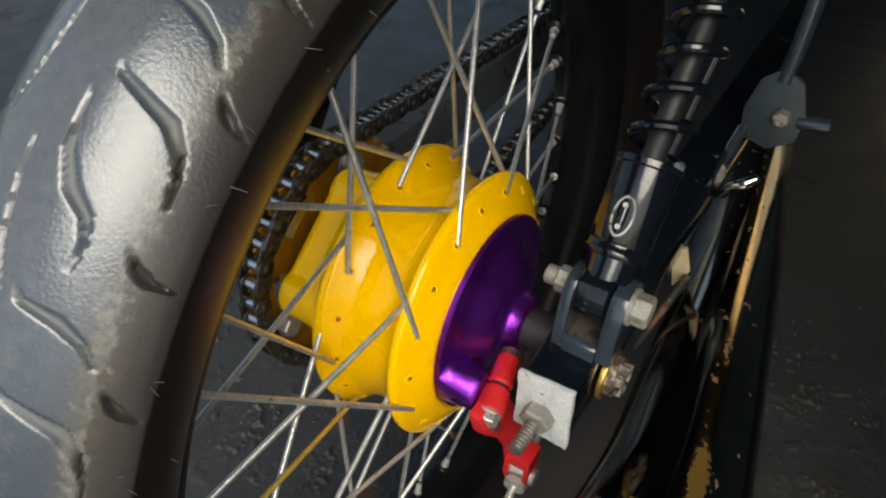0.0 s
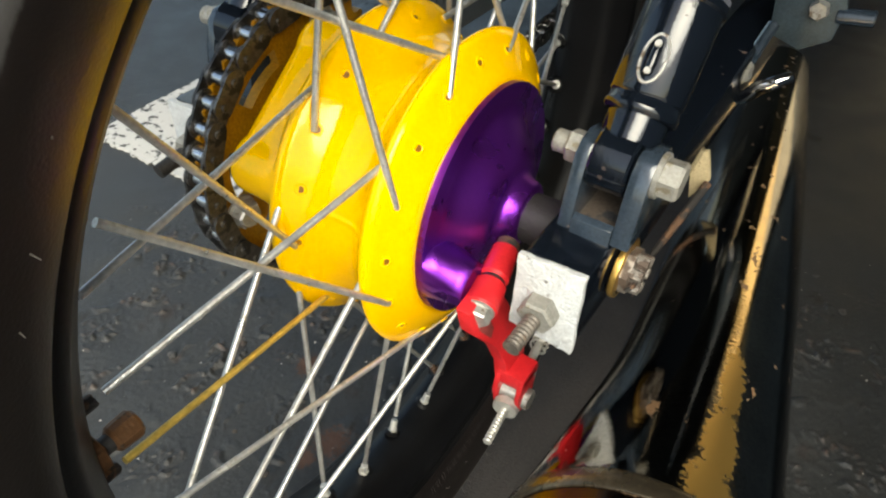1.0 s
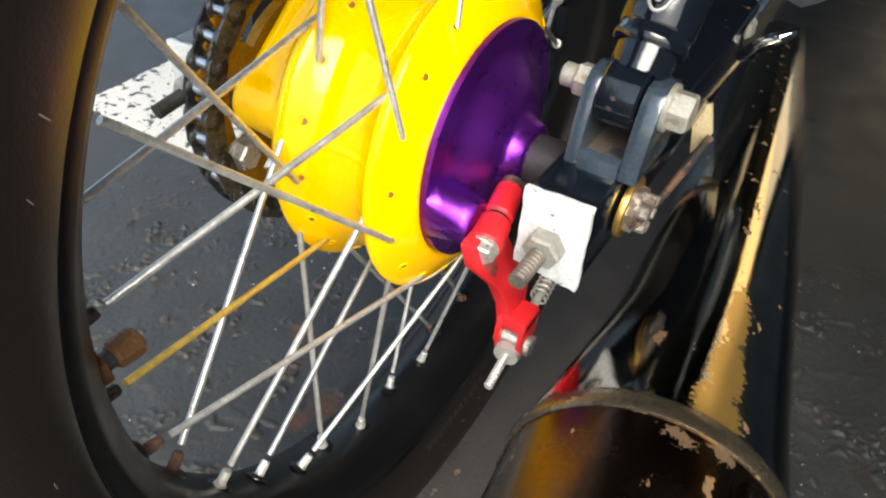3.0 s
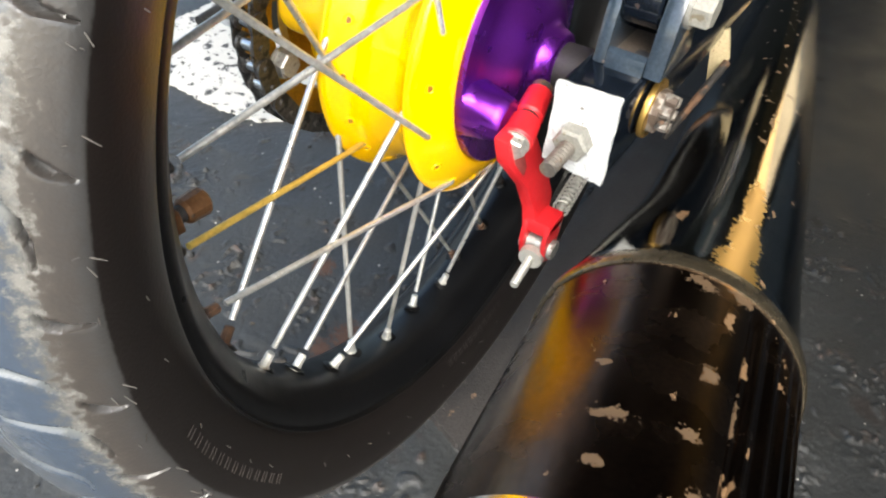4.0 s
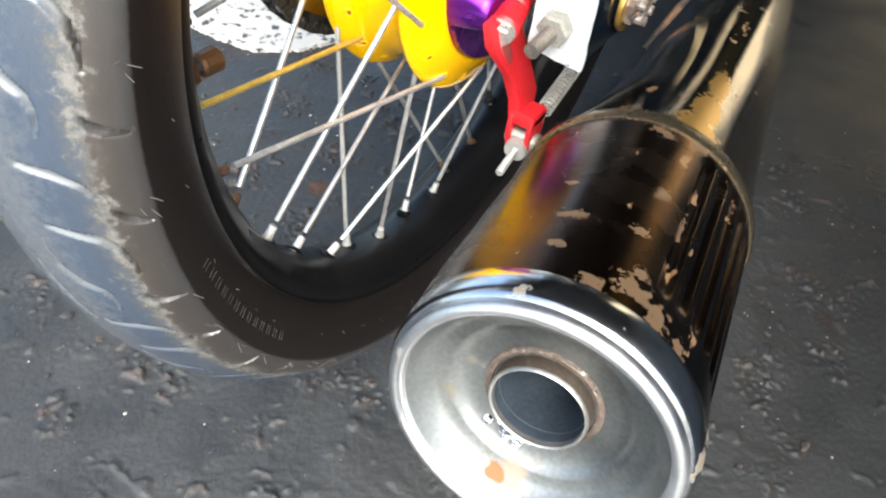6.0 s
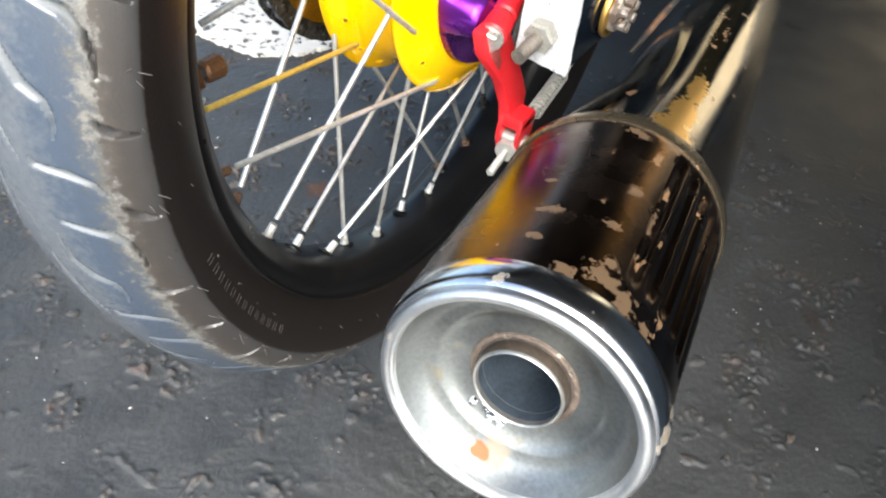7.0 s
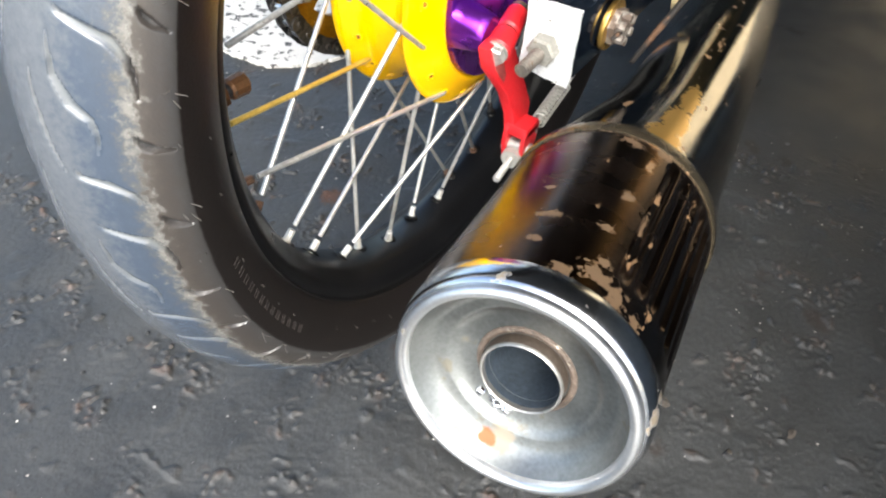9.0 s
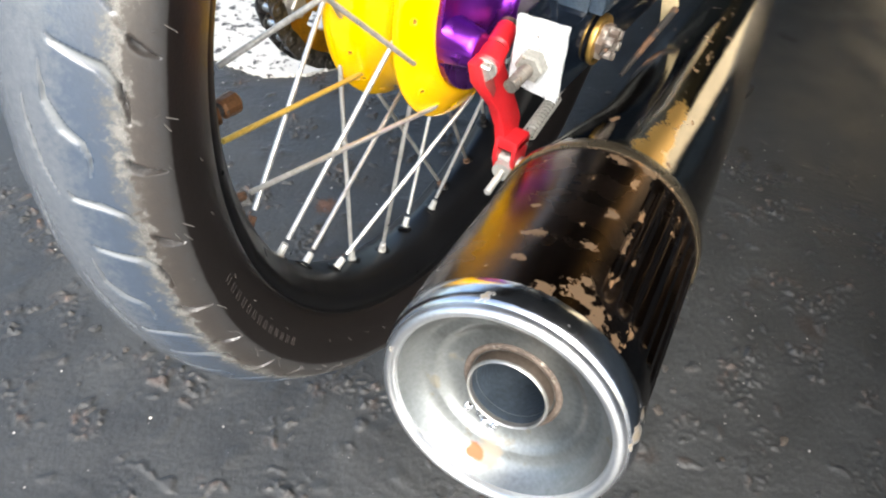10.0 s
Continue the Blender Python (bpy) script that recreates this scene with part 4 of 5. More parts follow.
# -- brake lever with its pinch bolt, rod, nut and spring
def build_lever():
    arm = [(-0.0655, 0.3165), (-0.0635, 0.303), (-0.0455, 0.2795), (-0.0385, 0.2615), (-0.0385, 0.2475), (-0.0215, 0.2475), (-0.0165, 0.2615), (-0.0215, 0.2745), (-0.0293, 0.2925), (-0.0365, 0.3075), (-0.048, 0.3185)]
    f = Form().plate(arm, "x", 0.0605, 0.0685)
    f.v = [(x + 0.159 * (0.3124 - z), y, z) for x, y, z in f.v]
    lever = part("brake_lever", f, RED, bike, "red painted brake lever, chipped at the edges", bevel=0.0018)
    # A raised, darker patch paints the shade of the dusty hollow.
    hollow = Form().plate([(-0.0605, 0.3085), (-0.0592, 0.3025), (-0.0505, 0.2905), (-0.0475, 0.2945), (-0.0505, 0.3045)], "x", 0.0682, 0.0688)
    hollow.v = [(x + 0.159 * (0.3124 - z), y, z) for x, y, z in hollow.v]
    part("lever_hollow_shade", hollow, surface("dusty_shaded_red", (0.3, 0.05, 0.045), 0.7, vary=0.3, bump=0.3), lever, bevel=0.0001)
    top, low = Vector((0.0610, -0.0215, 0.3200)), Vector((0.0672, -0.0555, 0.3115))
    part("clamp", Form().rod(top, top.lerp(low, 0.52), 0.0066, 0.0074, 24, bevel=0.0012).rod(top.lerp(low, 0.57), low, 0.0076, 0.0082, 24, bevel=0.0012), RED, lever)
    part("clamp_gap", Form().rod(top.lerp(low, 0.5), top.lerp(low, 0.6), 0.0058, seg=20), DUST, lever)
    part("camshaft_end", Form().rod(top.lerp(low, -0.12), top.lerp(low, 0.02), 0.0056, seg=20, bevel=0.0008), RUSTY, lever)
    part("pinch_bolt", Form().hexagon(low.lerp(top, -0.0), low.lerp(top, -0.17), 0.0066).rod(low.lerp(top, 0.05), low.lerp(top, -0.03), 0.0072, seg=20), STEEL, lever, "zinc pinch bolt")
    for x0, x1 in ((0.0715, 0.0745), (0.0845, 0.0875)):
        part("clevis_ear", Form().plate([(-0.0395, 0.2545), (-0.0415, 0.2425), (-0.0385, 0.2305), (-0.0325, 0.2275), (-0.0255, 0.2315), (-0.0225, 0.2425), (-0.0215, 0.2545)], "x", x0, x1), RED, lever, bevel=0.001)
    part("clevis_bridge", Form().box((0.0715, -0.0392, 0.2475), (0.0875, -0.0218, 0.2565)), RED, lever, bevel=0.002)
    part("trunnion_pin", Form().rod((0.0700, -0.0325, 0.2365), (0.0905, -0.0325, 0.2365), 0.0058, seg=18, bevel=0.0006), STEEL, lever)
    tip, far = Vector((0.0828, -0.0640, 0.2308)), Vector((0.0270, 0.52, 0.278))
    d = (far - tip).normalized()
    rod = Form()
    pts, radii = [], []
    for k in range(26):
        pts.append(tip + d * (0.0011 * k))
        radii.append(0.0026 if k % 2 else 0.0020)
    pts += [tip + d * 0.03, far]
    radii += [0.0025, 0.0025]
    rod.sweep(pts, radii, 12)
    brake_rod = part("brake_rod", rod, ZINC, bike, "zinc plated brake rod")
    part("adjuster_nut", Form().rod(tip + d * 0.0215, tip + d * 0.0255, 0.0068, 0.0072, 20).hexagon(tip + d * 0.0335, tip + d * 0.0245, 0.0058), ZINC, brake_rod)
    sp = Form()
    a = d.orthogonal().normalized()
    b = d.cross(a)
    start = tip + d * 0.066
    sp.sweep([start + d * (0.05 * k / 156) + 0.0048 * (math.cos(TAU * k / 12) * a + math.sin(TAU * k / 12) * b) for k in range(157)], 0.0007, 6)
    part("rod_spring", sp, ZINC, brake_rod, "small zinc coil spring")


build_lever()


# -- swingarm ends, chain adjusters and shock brackets
def build_arm(name, x0, x1, side, label, paint, bolt_metal):
    zc = 0.3235
    f = Form().box((x0 + 0.0025, -0.0425, zc - 0.0212), (x1 - 0.0012, 0.75, zc + 0.0210))
    arm = part(name, f, paint, bike, label, bevel=0.003)
    rnd = random.Random(7)
    ragged = []
    cs = [(x0 + 0.0014, zc - 0.0208), (x1 - 0.0012, zc - 0.0242), (x1 - 0.0016, zc + 0.0218), (x0 + 0.0016, zc + 0.0202)]
    for (u0, w0), (u1, w1) in zip(cs, cs[1:] + cs[:1]):
        for k in range(9):
            ragged.append((u0 + (u1 - u0) * k / 9 + rnd.uniform(-0.0004, 0.0004), w0 + (w1 - w0) * k / 9 + rnd.uniform(-0.0004, 0.0004)))
    part("adjuster_plate", Form().plate(ragged, "y", -0.0462, -0.0428), WHITE, arm, "thickly white painted chain adjuster plate", bevel=0.0006)
    xm = (x0 + x1) / 2 - 0.001
    bolt = Form()
    pts, radii = [], []
    for k in range(24):
        pts.append(Vector((xm - 0.0002 * k / 4, -0.047 - 0.00105 * k, 0.3195 - 0.00016 * k)))
        radii.append(0.0041 if k % 2 or side < 0 else 0.0037)
    bolt.sweep(pts, radii, 14)
    part("adjuster_bolt", bolt, bolt_metal, arm, "rusty threaded adjuster bolt" if side > 0 else "dark smooth adjuster bolt")
    part("adjuster_nut", Form().hexagon((xm, -0.0455, 0.3195), (xm, -0.0535, 0.3185), 0.0090, turn=0.3), DULL, arm)
    return arm


build_arm("swingarm", 0.0765, 0.1105, 1, "dark navy box-section swingarm end", NAVY, surface("tan_grey_steel", (0.17, 0.15, 0.13), 0.5, 0.5, vary=0.3, bump=0.4, stain=(0.12, 0.085, 0.06), stain_amount=0.45, stain_scale=140))
# This arm's paint is lightened to stand for daylight from its side.
build_arm("swingarm", -0.1405, -0.1065, -1, "box-section swingarm end beside the chain, coloured grey-blue as if daylit", surface("daylit_arm_paint", (0.075, 0.087, 0.095), 0.4, vary=0.25, bump=0.2, stain=(0.03, 0.03, 0.03), stain_amount=0.42, stain_scale=60), surface("dark_bolt", (0.045, 0.043, 0.042), 0.5, 0.5, vary=0.3))

# axle nut on the outside of the right arm
GRIME = surface("grimy_steel", (0.3, 0.27, 0.24), 0.5, 0.6, vary=0.35, bump=0.5, stain=(0.09, 0.065, 0.05), stain_amount=0.5, stain_scale=150)
nut = Form().hexagon((0.1135, -0.005, 0.3235), (0.1185, -0.005, 0.3235), 0.0112, chamfer=0.1)
crowns = []
for k in range(6):
    a = TAU * (k + 0.5) / 6
    y, z = -0.005 + 0.0072 * math.cos(a), 0.3235 + 0.0072 * math.sin(a)
    crowns.append(Form().rod((0.1180, y, z), (0.1235, y, z), 0.0030, 0.0027, 8))
axle = part("axle_nut", nut, GRIME, bike, "grimy castle nut on the axle end")
part("axle_end", Form().rod((0.1180, -0.005, 0.3235), (0.1225, -0.005, 0.3235), 0.0052, seg=16, bevel=0.0008), GRIME, axle)
for crown in crowns:
    part("castellation", crown, GRIME, axle)
part("cotter_pin", Form().sweep([(0.1212, 0.008, 0.3225), (0.1212, -0.005, 0.3235), (0.1212, -0.0158, 0.3245), (0.119, -0.0172, 0.3215)], 0.0011, 8), RUSTY, axle, "bent rusty cotter pin")
part("washer", Form().lathe([(0.1112, 0.006), (0.1112, 0.0148), (0.1125, 0.0152), (0.1140, 0.0148), (0.1145, 0.006)], 36, at=(0, -0.005, 0.3235)), BRASS, axle, "brass coloured washer")


def build_bracket(shift):
    """U-shaped shock mount standing on the arm, with its eye and bolt."""
    f = Form()
    side = [(-0.0205, 0.3445), (0.02, 0.3445), (0.0145, 0.376), (0.0085, 0.3825), (0.0, 0.3845), (-0.0085, 0.3835), (-0.0135, 0.3785), (-0.0175, 0.365)]
    f.plate(side, "x", shift + 0.1075, shift + 0.1162)
    br = part("shock_bracket", f, BRACKET, bike, "dark blue-black steel shock mount bracket", bevel=0.0012)
    part("bracket_cheek", Form().plate(side, "x", shift + 0.0828, shift + 0.0890), BRACKET, br, bevel=0.0012)
    f = Form().plate([(-0.0215, 0.3435), (-0.0205, 0.3515), (-0.0175, 0.3535), (-0.0155, 0.3505), (-0.0165, 0.3435)], "x", shift + 0.0890, shift + 0.1075)
    part("cross_web", f, BRACKET, br, bevel=0.0008)
    part("bracket_floor", Form().box((shift + 0.0890, -0.0165, 0.3445), (shift + 0.1075, 0.018, 0.3480)), surface("rusty_floor", (0.09, 0.07, 0.055), 0.65, 0.2, vary=0.35, bump=0.4, stain=(0.02, 0.022, 0.028), stain_amount=0.45, stain_scale=60), br, "rusty bracket floor")
    yb, zb = -0.003, 0.3750
    bolt = Form().hexagon((shift + 0.0830, yb, zb), (shift + 0.0760, yb, zb), 0.0074).rod((shift + 0.0765, yb, zb), (shift + 0.0695, yb, zb), 0.0052, seg=14, bevel=0.0008)
    part("lock_nut", bolt, DULL, br, "pale zinc lock nut")
    part("bolt_head", Form().rod((shift + 0.1160, yb, zb), (shift + 0.1182, yb, zb), 0.0100, seg=24).hexagon((shift + 0.1182, yb, zb), (shift + 0.1265, yb, zb), 0.0086), DULL, br, "pale zinc bolt head")
    return br


build_bracket(0.0)
build_bracket(-0.217)


def build_shock(shift, label):
    base = Vector((shift + 0.0992, -0.003, 0.3750))
    d = Vector((0.0, 0.63, 0.78)).normalized()
    eye = Form().rod(base + Vector((-0.0095, 0, 0)), base + Vector((0.0078, 0, 0)), 0.0140, seg=32, bevel=0.001)
    eye.rod(base + d * 0.008, base + d * 0.022, 0.0125, 0.0132, 24)
    shock = part("shock_absorber", eye, NAVY, bike, label)
    m = d.to_track_quat("Z", "Y").to_matrix().to_4x4()
    m.translation = base
    cover = Form().lathe([(0.019, 0.009), (0.019, 0.0148), (0.0205, 0.0158), (0.0225, 0.0160), (0.0240, 0.0152), (0.0262, 0.0150), (0.0275, 0.0158), (0.066, 0.0160), (0.067, 0.0170), (0.070, 0.0170), (0.071, 0.012)], 48, axis="z")
    part("lower_cover", cover, NAVY, shock, "gloss black lower cover", at=m)
    q = Vector((0.006, -0.78, 0.63)).normalized()
    badge = Form()
    ob = []
    for k in range(40):
        th = TAU * k / 40
        u, w = 0.0050 * math.cos(th), 0.0098 * math.sin(th)
        ph = u / 0.0159
        ob.append(base + d * (0.040 + w) + 0.0161 * (math.sin(ph) * Vector((1, 0, 0)) + math.cos(ph) * q))
    badge.sweep(ob + [ob[0]], 0.0007, 6)
    part("badge", badge, STEEL, shock, "raised oval badge ring")
    raised = Form().sweep([base + d * (0.040 + w) + 0.0160 * q for w in (-0.0072, -0.0066, -0.003, 0.0, 0.003, 0.0066, 0.0072)], [0.0008, 0.0018, 0.0022, 0.0022, 0.0022, 0.0018, 0.0008], 12)
    mark = part("badge_pad", raised, NAVY, shock, "raised pad inside the oval")
    for w in (-0.0055, 0.0055):
        part("badge_stud", Form().rod(base + d * (0.040 + w) + 0.0175 * q, base + d * (0.040 + w) + 0.0188 * q, 0.0015, seg=12, bevel=0.0003), STEEL, mark)
    a, b = Vector((1, 0, 0)), d.cross(Vector((1, 0, 0)))
    coil = [base + d * (0.072 + 0.24 * k / 400) + 0.0138 * (math.cos(TAU * k / 32) * a + math.sin(TAU * k / 32) * b) for k in range(401)]
    part("spring", Form().sweep(coil, 0.0028, 10), NAVY, shock, "gloss black coil spring")
    part("damper_rod", Form().rod(base + d * 0.068, base + d * 0.34, 0.006, seg=16), DUST, shock)
    part("upper_cover", Form().rod(base + d * 0.32, base + d * 0.4, 0.016, seg=32, bevel=0.002), NAVY, shock)


build_shock(0.0, "gloss black rear shock absorber")
build_shock(-0.217, "gloss black rear shock absorber beside the chain")


# -- sprocket and chain
TEETH, ROLL = 38, 0.0127
PITCH_R = ROLL / (2 * math.sin(math.pi / TEETH))
SPX = -0.0805


def build_sprocket():
    x0, x1 = SPX - 0.003, SPX + 0.003
    bm = bmesh.new()
    n = TEETH * 8
    radii = (0.026, 0.038, 0.0470, 0.0575, 0.0685, None)
    loops = []
    for r in radii:
        loop = []
        for k in range(n):
            th = TAU * k / n
            q = r or PITCH_R - 0.0042 + 0.0050 * max(0.0, math.cos(((k % 8) / 8 - 0.5) * TAU * 0.8))
            loop.append(bm.verts.new((x0, q * math.cos(th), q * math.sin(th))))
        loops.append(loop)
    for j in range(len(loops) - 1):
        for k in range(n):
            slot = j == 2 and (360 * k / n - 105) % 60 < 34
            if not slot:
                bm.faces.new((loops[j][k], loops[j][(k + 1) % n], loops[j + 1][(k + 1) % n], loops[j + 1][k]))
    bmesh.ops.recalc_face_normals(bm, faces=bm.faces)
    bmesh.ops.solidify(bm, geom=bm.faces, thickness=-0.006)
    f = Form()
    bm.verts.index_update()
    f.v = [tuple(v.co) for v in bm.verts]
    f.f = [tuple(v.index for v in face.verts) for face in bm.faces]
    bm.free()
    sp = part("sprocket", f, GOLD, bike, "oily gold rear sprocket with slots", at=HUB, smooth=30)
    for j in range(3):
        th = radians(196 + 120 * j)
        y, z = 0.0625 * math.cos(th), 0.0625 * math.sin(th)
        part("sprocket_nut", Form().rod((x1, y, z), (x1 + 0.0012, y, z), 0.0095, seg=20).hexagon((x1 + 0.001, y, z), (x1 + 0.008, y, z), 0.0078), STEEL, sp)
    return sp


build_sprocket()


def build_chain():
    """Pins of the chain in order: top run, round the sprocket's back, bottom run."""
    pins = []
    slope = 0.065
    top0 = Vector((PITCH_R * math.cos(radians(86)), PITCH_R * math.sin(radians(86))))
    for k in range(34, 0, -1):
        pins.append(top0 + Vector((math.cos(-slope), math.sin(-slope))) * ROLL * k)
    step = math.degrees(2 * math.asin(ROLL / 2 / PITCH_R))
    a = 86.0
    while a < 272:
        pins.append(Vector((PITCH_R * math.cos(radians(a)), PITCH_R * math.sin(radians(a)))))
        a += step
    last = pins[-1]
    for k in range(1, 34):
        pins.append(last + Vector((math.cos(slope * 1.2), math.sin(slope * 1.2))) * ROLL * k)
    rollers = Form()
    for p in pins:
        rollers.rod((SPX - 0.004, p.x, p.y), (SPX + 0.004, p.x, p.y), 0.0042, seg=12)
    chain = part("drive_chain", rollers, ROLLER, bike, "greasy steel drive chain with bright rollers", at=HUB)

    def link_mesh(inner):
        f = Form()
        outline = []
        for k in range(40):
            th = TAU * k / 40
            u = 0.00635 * (1 if math.cos(th) > 0 else -1) + 0.0058 * math.cos(th)
            w = 0.0058 * math.sin(th)
            pinch = 1 - 0.28 * hump(u, 0.005)
            outline.append((u, w * pinch))
        for s in (-1, 1):
            x = s * (0.0052 if inner else 0.0069)
            f.plate(outline, "x", x - 0.00075, x + 0.00075)
        if not inner:
            for u in (-0.00635, 0.00635):
                f.rod((-0.009, u, 0), (0.009, u, 0), 0.002, seg=10)
        return mesh_of(f, "chain_link", CHAIN, smooth=40)

    kinds = (link_mesh(True), link_mesh(False))
    for k, (p, q) in enumerate(zip(pins, pins[1:])):
        mid, ang = (p + q) / 2, math.degrees(math.atan2(q.y - p.y, q.x - p.x))
        part("chain_link", kinds[k % 2], CHAIN, chain, at=pose(SPX, mid.x, mid.y, ang, 0, 0))


build_chain()

# -- exhaust: can, chrome end, dished outlet, and the pipe that leads forward
EX = Vector((0.1862, -0.2430, 0.3051))
AX = Vector((-0.1133, 1.0, -0.1654)).normalized()
ex_right = AX.cross(Vector((0, 0, 1))).normalized()
ex_up = ex_right.cross(AX)
EXM = Matrix((ex_right, AX, ex_up)).transposed().to_4x4()
EXM.translation = EX


def build_exhaust():
    rows = []
    along = [0.0102 + 0.1188 * k / 62 for k in range(63)]
    for i in range(288):
        th = TAU * i / 288
        deg = (math.degrees(th) + 180) % 360 - 180        # 0 up, 90 right
        row = []
        for s in along:
            far = (s - 0.0102) / 0.1188
            r = 0.0484 + 0.0020 * far
            if 22 < deg < 108:
                k = ((deg - 26) / 9.0)
                near = abs(k - round(k)) * 9.0
                if 0 <= round(k) <= 8:
                    end = min(max((s - 0.028) / 0.006, 0), 1) * min(max((0.119 - s) / 0.006, 0), 1)
                    r -= 0.0022 * min(max((3.0 - near) / 1.3, 0), 1) * end
            row.append((r * math.sin(th) - 0.0012 * min((s - 0.0102) / 0.02, 1) - 0.0012 * far, s, r * math.cos(th)))
        rows.append(row)
    can = part("muffler", Form().grid(rows, closed_u=True), CAN_BLACK, bike, "worn black muffler with ribs, paint flaking to tan metal", at=EXM, smooth=50)
    bead = [(0.0012 - 0.0034 * math.sin(a), 0.0438 + 0.0025 * math.cos(a)) for a in [math.pi * k / 16 for k in range(17)]]
    part("end_cap", Form().lathe([(0.0130, 0.0478), (0.0130, 0.0486), (0.0124, 0.0490), (0.0080, 0.0489), (0.0048, 0.0485), (0.0028, 0.0478), (0.0016, 0.0469), (0.0012, 0.0460)], 160, axis="y"), CAP, can, "chrome end cap", smooth=50)
    part("rolled_lip", Form().lathe(bead + [(0.0022, 0.0408)], 160, axis="y"), LIP, can, "bright rolled lip, brushed by wear", smooth=60)
    part("outlet_dish", Form().lathe([(0.0014, 0.0412), (0.0034, 0.0401), (0.0056, 0.0389), (0.0078, 0.0374), (0.0095, 0.0357), (0.0104, 0.0342), (0.0109, 0.0312), (0.0113, 0.0298), (0.0130, 0.0286), (0.0142, 0.0264), (0.0147, 0.023), (0.015, 0.019), (0.0152, 0.0145)], 96, axis="y"), DISH, can, "dull stained chrome dish", smooth=60)
    ring = [(0.0152 + 0.0012 * math.cos(a), 0.0182 + 0.0015 * math.sin(a)) for a in [TAU * k / 8 for k in range(9)]]
    part("weld_ring", Form().lathe(ring, 48, axis="y"), WELD, can, "rough rusty weld ring")
    # Dark brown paints in the shadow gap between outlet tube and weld ring.
    tube = part("tailpipe", Form().lathe([(0.0098, 0.0160), (0.0165, 0.0163)], 64, axis="y"), surface("shaded_steel", (0.09, 0.07, 0.055), 0.5, 0.6, vary=0.3, bump=0.3), can, "outlet pipe, coloured dark brown for the shade around it")
    part("outlet_lip", Form().lathe([(0.0115, 0.0148), (0.0092, 0.0149), (0.0088, 0.0154), (0.0092, 0.0159), (0.0100, 0.0161)], 64, axis="y"), surface("heated_steel", (0.34, 0.33, 0.31), 0.38, 0.85, vary=0.25, bump=0.2), tube, "bright worn lip")
    part("outlet_soot", Form().lathe([(0.0113, 0.01475), (0.09, 0.0146), (0.13, 0.0)], 64, axis="y"), SOOT, can, "sooty inside of the outlet")
    rnd = random.Random(2)
    for k in range(9):
        a = radians(200 + rnd.uniform(-16, 16))
        r = 0.021 + rnd.uniform(-0.002, 0.004)
        q = rnd.uniform(0.0012, 0.0026)
        part("weld_spatter", Form().rod((r * math.sin(a), 0.0128, r * math.cos(a)), (r * math.sin(a), 0.017, r * math.cos(a)), q, q * 1.4, 8, bevel=q * 0.4), CHROME, can, "bright bead of weld spatter")
    seam = [(0.1222, 0.0500), (0.1222, 0.0509), (0.1230, 0.0515), (0.1262, 0.0517), (0.1294, 0.0516), (0.1310, 0.0511), (0.1318, 0.0503)]
    part("front_seam", Form().lathe(seam, 160, axis="y", at=(-0.0024, 0, 0)), surface("worn_seam", (0.13, 0.105, 0.07), 0.24, 0.85, vary=0.4, bump=0.15, stain=(0.3, 0.19, 0.1), stain_amount=0.36, stain_scale=90, stain_metal=0.4), can, "worn rolled seam, brassy where rubbed")
    # a long taper to the pipe, which runs on flush with the outside of the can
    rows = []
    for s, inner, outer in ((0.129, 0.0526, 0.0478), (0.1335, 0.0524, 0.0476), (0.14, 0.0514, 0.0470), (0.15, 0.0497, 0.0464), (0.16, 0.0481, 0.0459), (0.17, 0.0466, 0.0455), (0.18, 0.0451, 0.0452), (0.19, 0.0436, 0.0450), (0.2, 0.0421, 0.0448), (0.21, 0.0407, 0.0447), (0.22, 0.0394, 0.0446), (0.235, 0.0379, 0.0445), (0.25, 0.0370, 0.0443), (0.27, 0.0364, 0.0442), (0.3, 0.0360, 0.0440), (0.45, 0.0355, 0.0430), (0.85, 0.0300, 0.0360)):
        r, off = (inner + outer) / 2, (outer - inner) / 2
        rows.append([(off + r * math.sin(TAU * k / 96), s, r * math.cos(TAU * k / 96)) for k in range(96)])
    part("exhaust_pipe", Form().grid(rows, closed_v=True), PIPE_BLACK, bike, "worn black exhaust pipe, long tan streak part wear, part painted reflection", at=EXM, smooth=60)


build_exhaust()


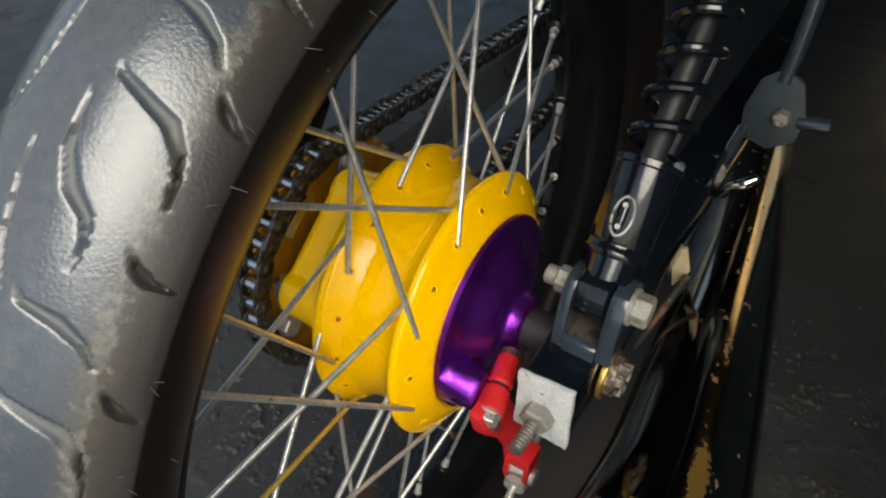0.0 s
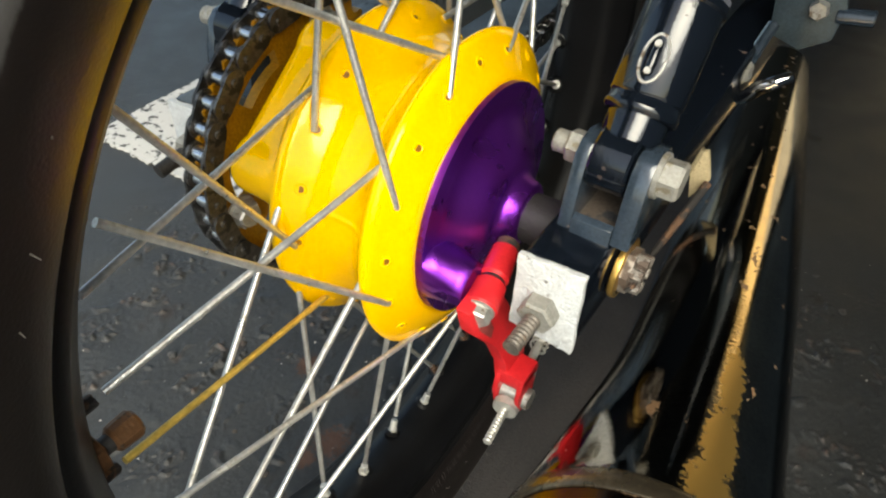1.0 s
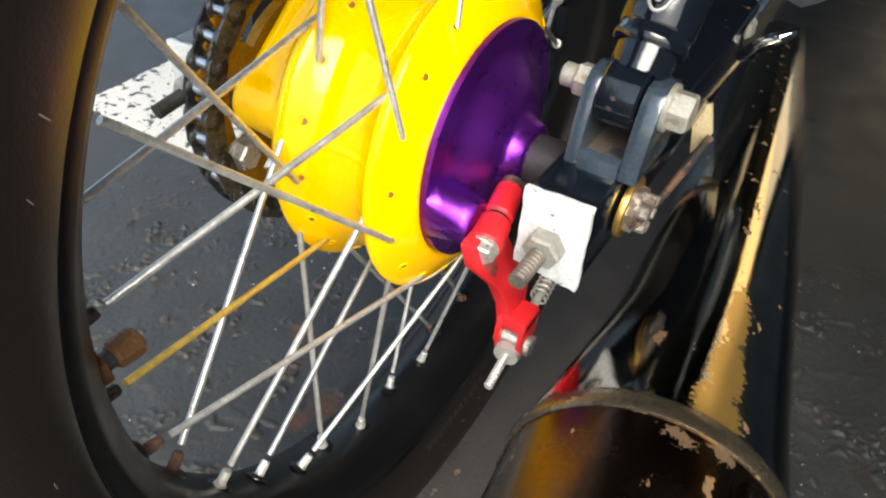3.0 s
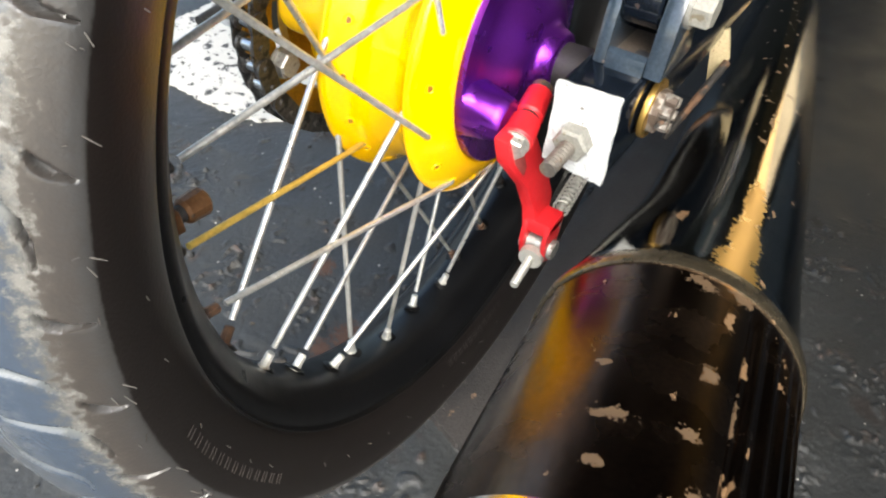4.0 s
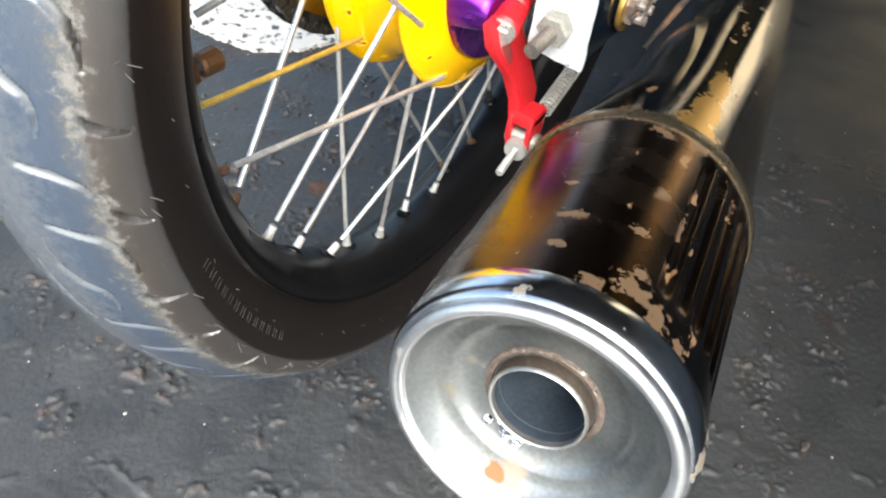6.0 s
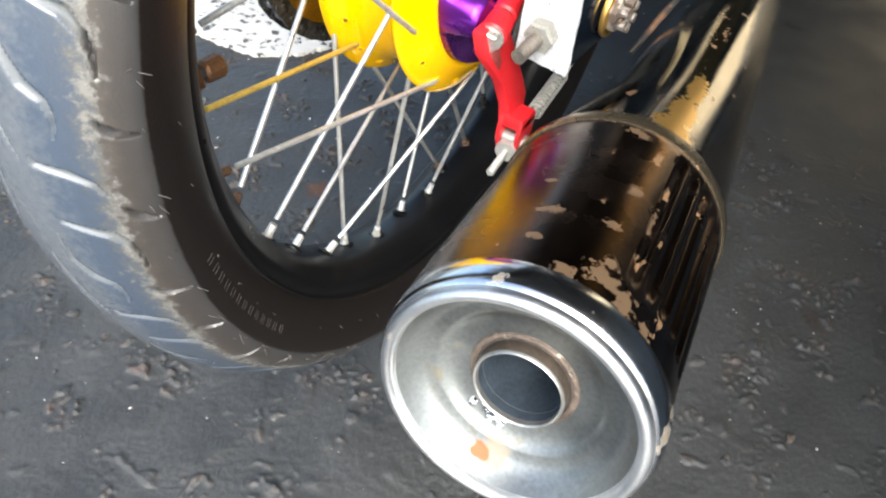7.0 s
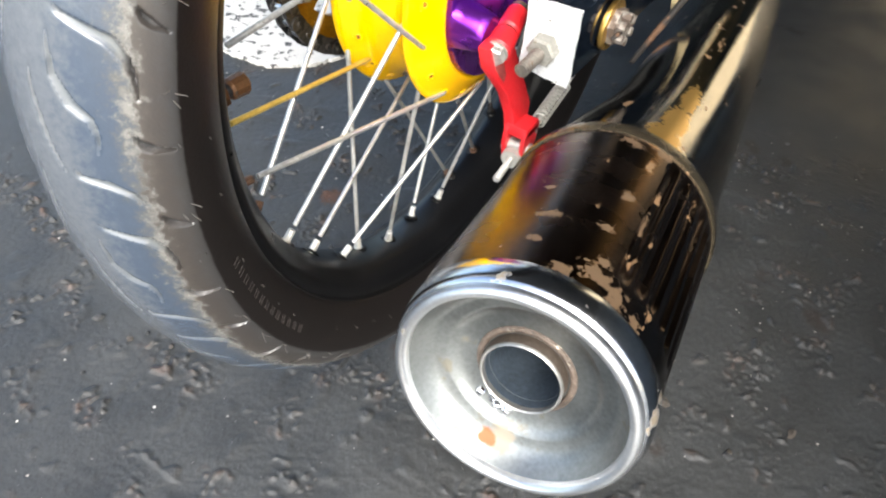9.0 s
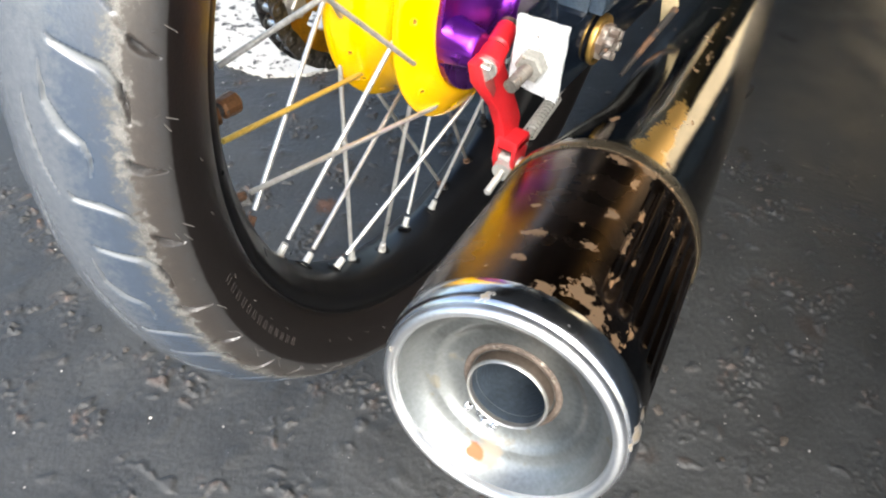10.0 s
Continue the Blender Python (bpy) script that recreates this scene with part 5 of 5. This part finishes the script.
# -- small hardware ahead of the wheel
def build_hardware():
    f = Form().plate([(0.109, 0.344), (0.130, 0.338), (0.147, 0.349), (0.149, 0.370), (0.141, 0.394), (0.126, 0.402), (0.112, 0.390), (0.106, 0.366)], "y", 0.247, 0.252)
    br = part("footrest_bracket", f, surface("blue_grey_plate", (0.04, 0.058, 0.07), 0.35, 0.2, vary=0.3, bump=0.3, stain=(0.1, 0.08, 0.06), stain_amount=0.36), bike, "grey-blue footrest bracket plate", bevel=0.002)
    part("bracket_bolt", Form().hexagon((0.107, 0.204, 0.334), (0.107, 0.196, 0.334), 0.0066).rod((0.107, 0.208, 0.3355), (0.107, 0.203, 0.334), 0.0056, seg=16), DULL, br)
    part("bracket_spacer", Form().rod((0.110, 0.247, 0.350), (0.107, 0.207, 0.3355), 0.0042, seg=12), BRACKET, br)
    part("bracket_bolt", Form().hexagon((0.1335, 0.2465, 0.368), (0.1335, 0.2395, 0.368), 0.0062), STEEL, br)
    part("bracket_stub", Form().rod((0.144, 0.2495, 0.365), (0.166, 0.2495, 0.368), 0.0052, seg=14, bevel=0.0008), BRACKET, br)
    part("bracket_tube", Form().sweep([(0.127, 0.2495, 0.392), (0.1285, 0.252, 0.411), (0.129, 0.256, 0.436), (0.129, 0.268, 0.486)], 0.0055, 12), BRACKET, br)
    pts = [(0.104, 0.222, 0.306), (0.110, 0.208, 0.314), (0.1147, 0.202, 0.320), (0.1198, 0.2, 0.328), (0.1287, 0.2, 0.3347), (0.135, 0.206, 0.338)]
    part("footrest_stem", Form().sweep(pts, [0.0036, 0.0042, 0.0046, 0.0046, 0.0042, 0.0036], 14), CHROME, br, "chromed bent footrest stem")


build_hardware()


def build_tan_plate():
    """A tan plate and a rusty rod, placed to fit the camera's view."""
    stay = part("tan_plate", Form().plate([(0.109, 0.273), (0.1025, 0.305), (0.112, 0.310), (0.118, 0.291)], "y", 0.138, 0.1415), surface("tan_plate_paint", (0.42, 0.34, 0.2), 0.5, vary=0.2, bump=0.2, stain=(0.12, 0.06, 0.03), stain_amount=0.36, stain_scale=120), bike, "tan plate of unknown use beside the exhaust pipe", bevel=0.0006)
    part("plate_rod", Form().sweep([(0.105, 0.085, 0.254), (0.112, 0.11, 0.274), (0.118, 0.134, 0.291)], [0.0018, 0.0026, 0.0026], 12), RUSTY, stay, "rusty rod beside the tan plate", smooth=60)


build_tan_plate()


def build_board():
    """A weathered board lying flat under the wheel."""
    rnd = random.Random(9)
    out = []
    cs = [(0.004, -0.026), (0.057, -0.042), (0.098, 0.05), (0.15, 0.6), (0.0, 0.6)]
    for (x0, y0), (x1, y1) in zip(cs, cs[1:] + cs[:1]):
        for k in range(30):
            out.append((x0 + (x1 - x0) * k / 30 + rnd.uniform(-0.0012, 0.0012), y0 + (y1 - y0) * k / 30 + rnd.uniform(-0.0012, 0.0012)))
    ob = new("weathered_board", mesh_of(Form().plate(out, "z", 0.0, 0.009), "weathered_board", surface("weathered_board", (0.027, 0.023, 0.021), 0.75, vary=0.4, scale=20, bump=0.6, stain=(0.2, 0.12, 0.07), stain_amount=0.335, stain_scale=45), bevel=0.0012))
    tagged(ob, "weathered brown board fragment lying on the paving", "board")


build_board()
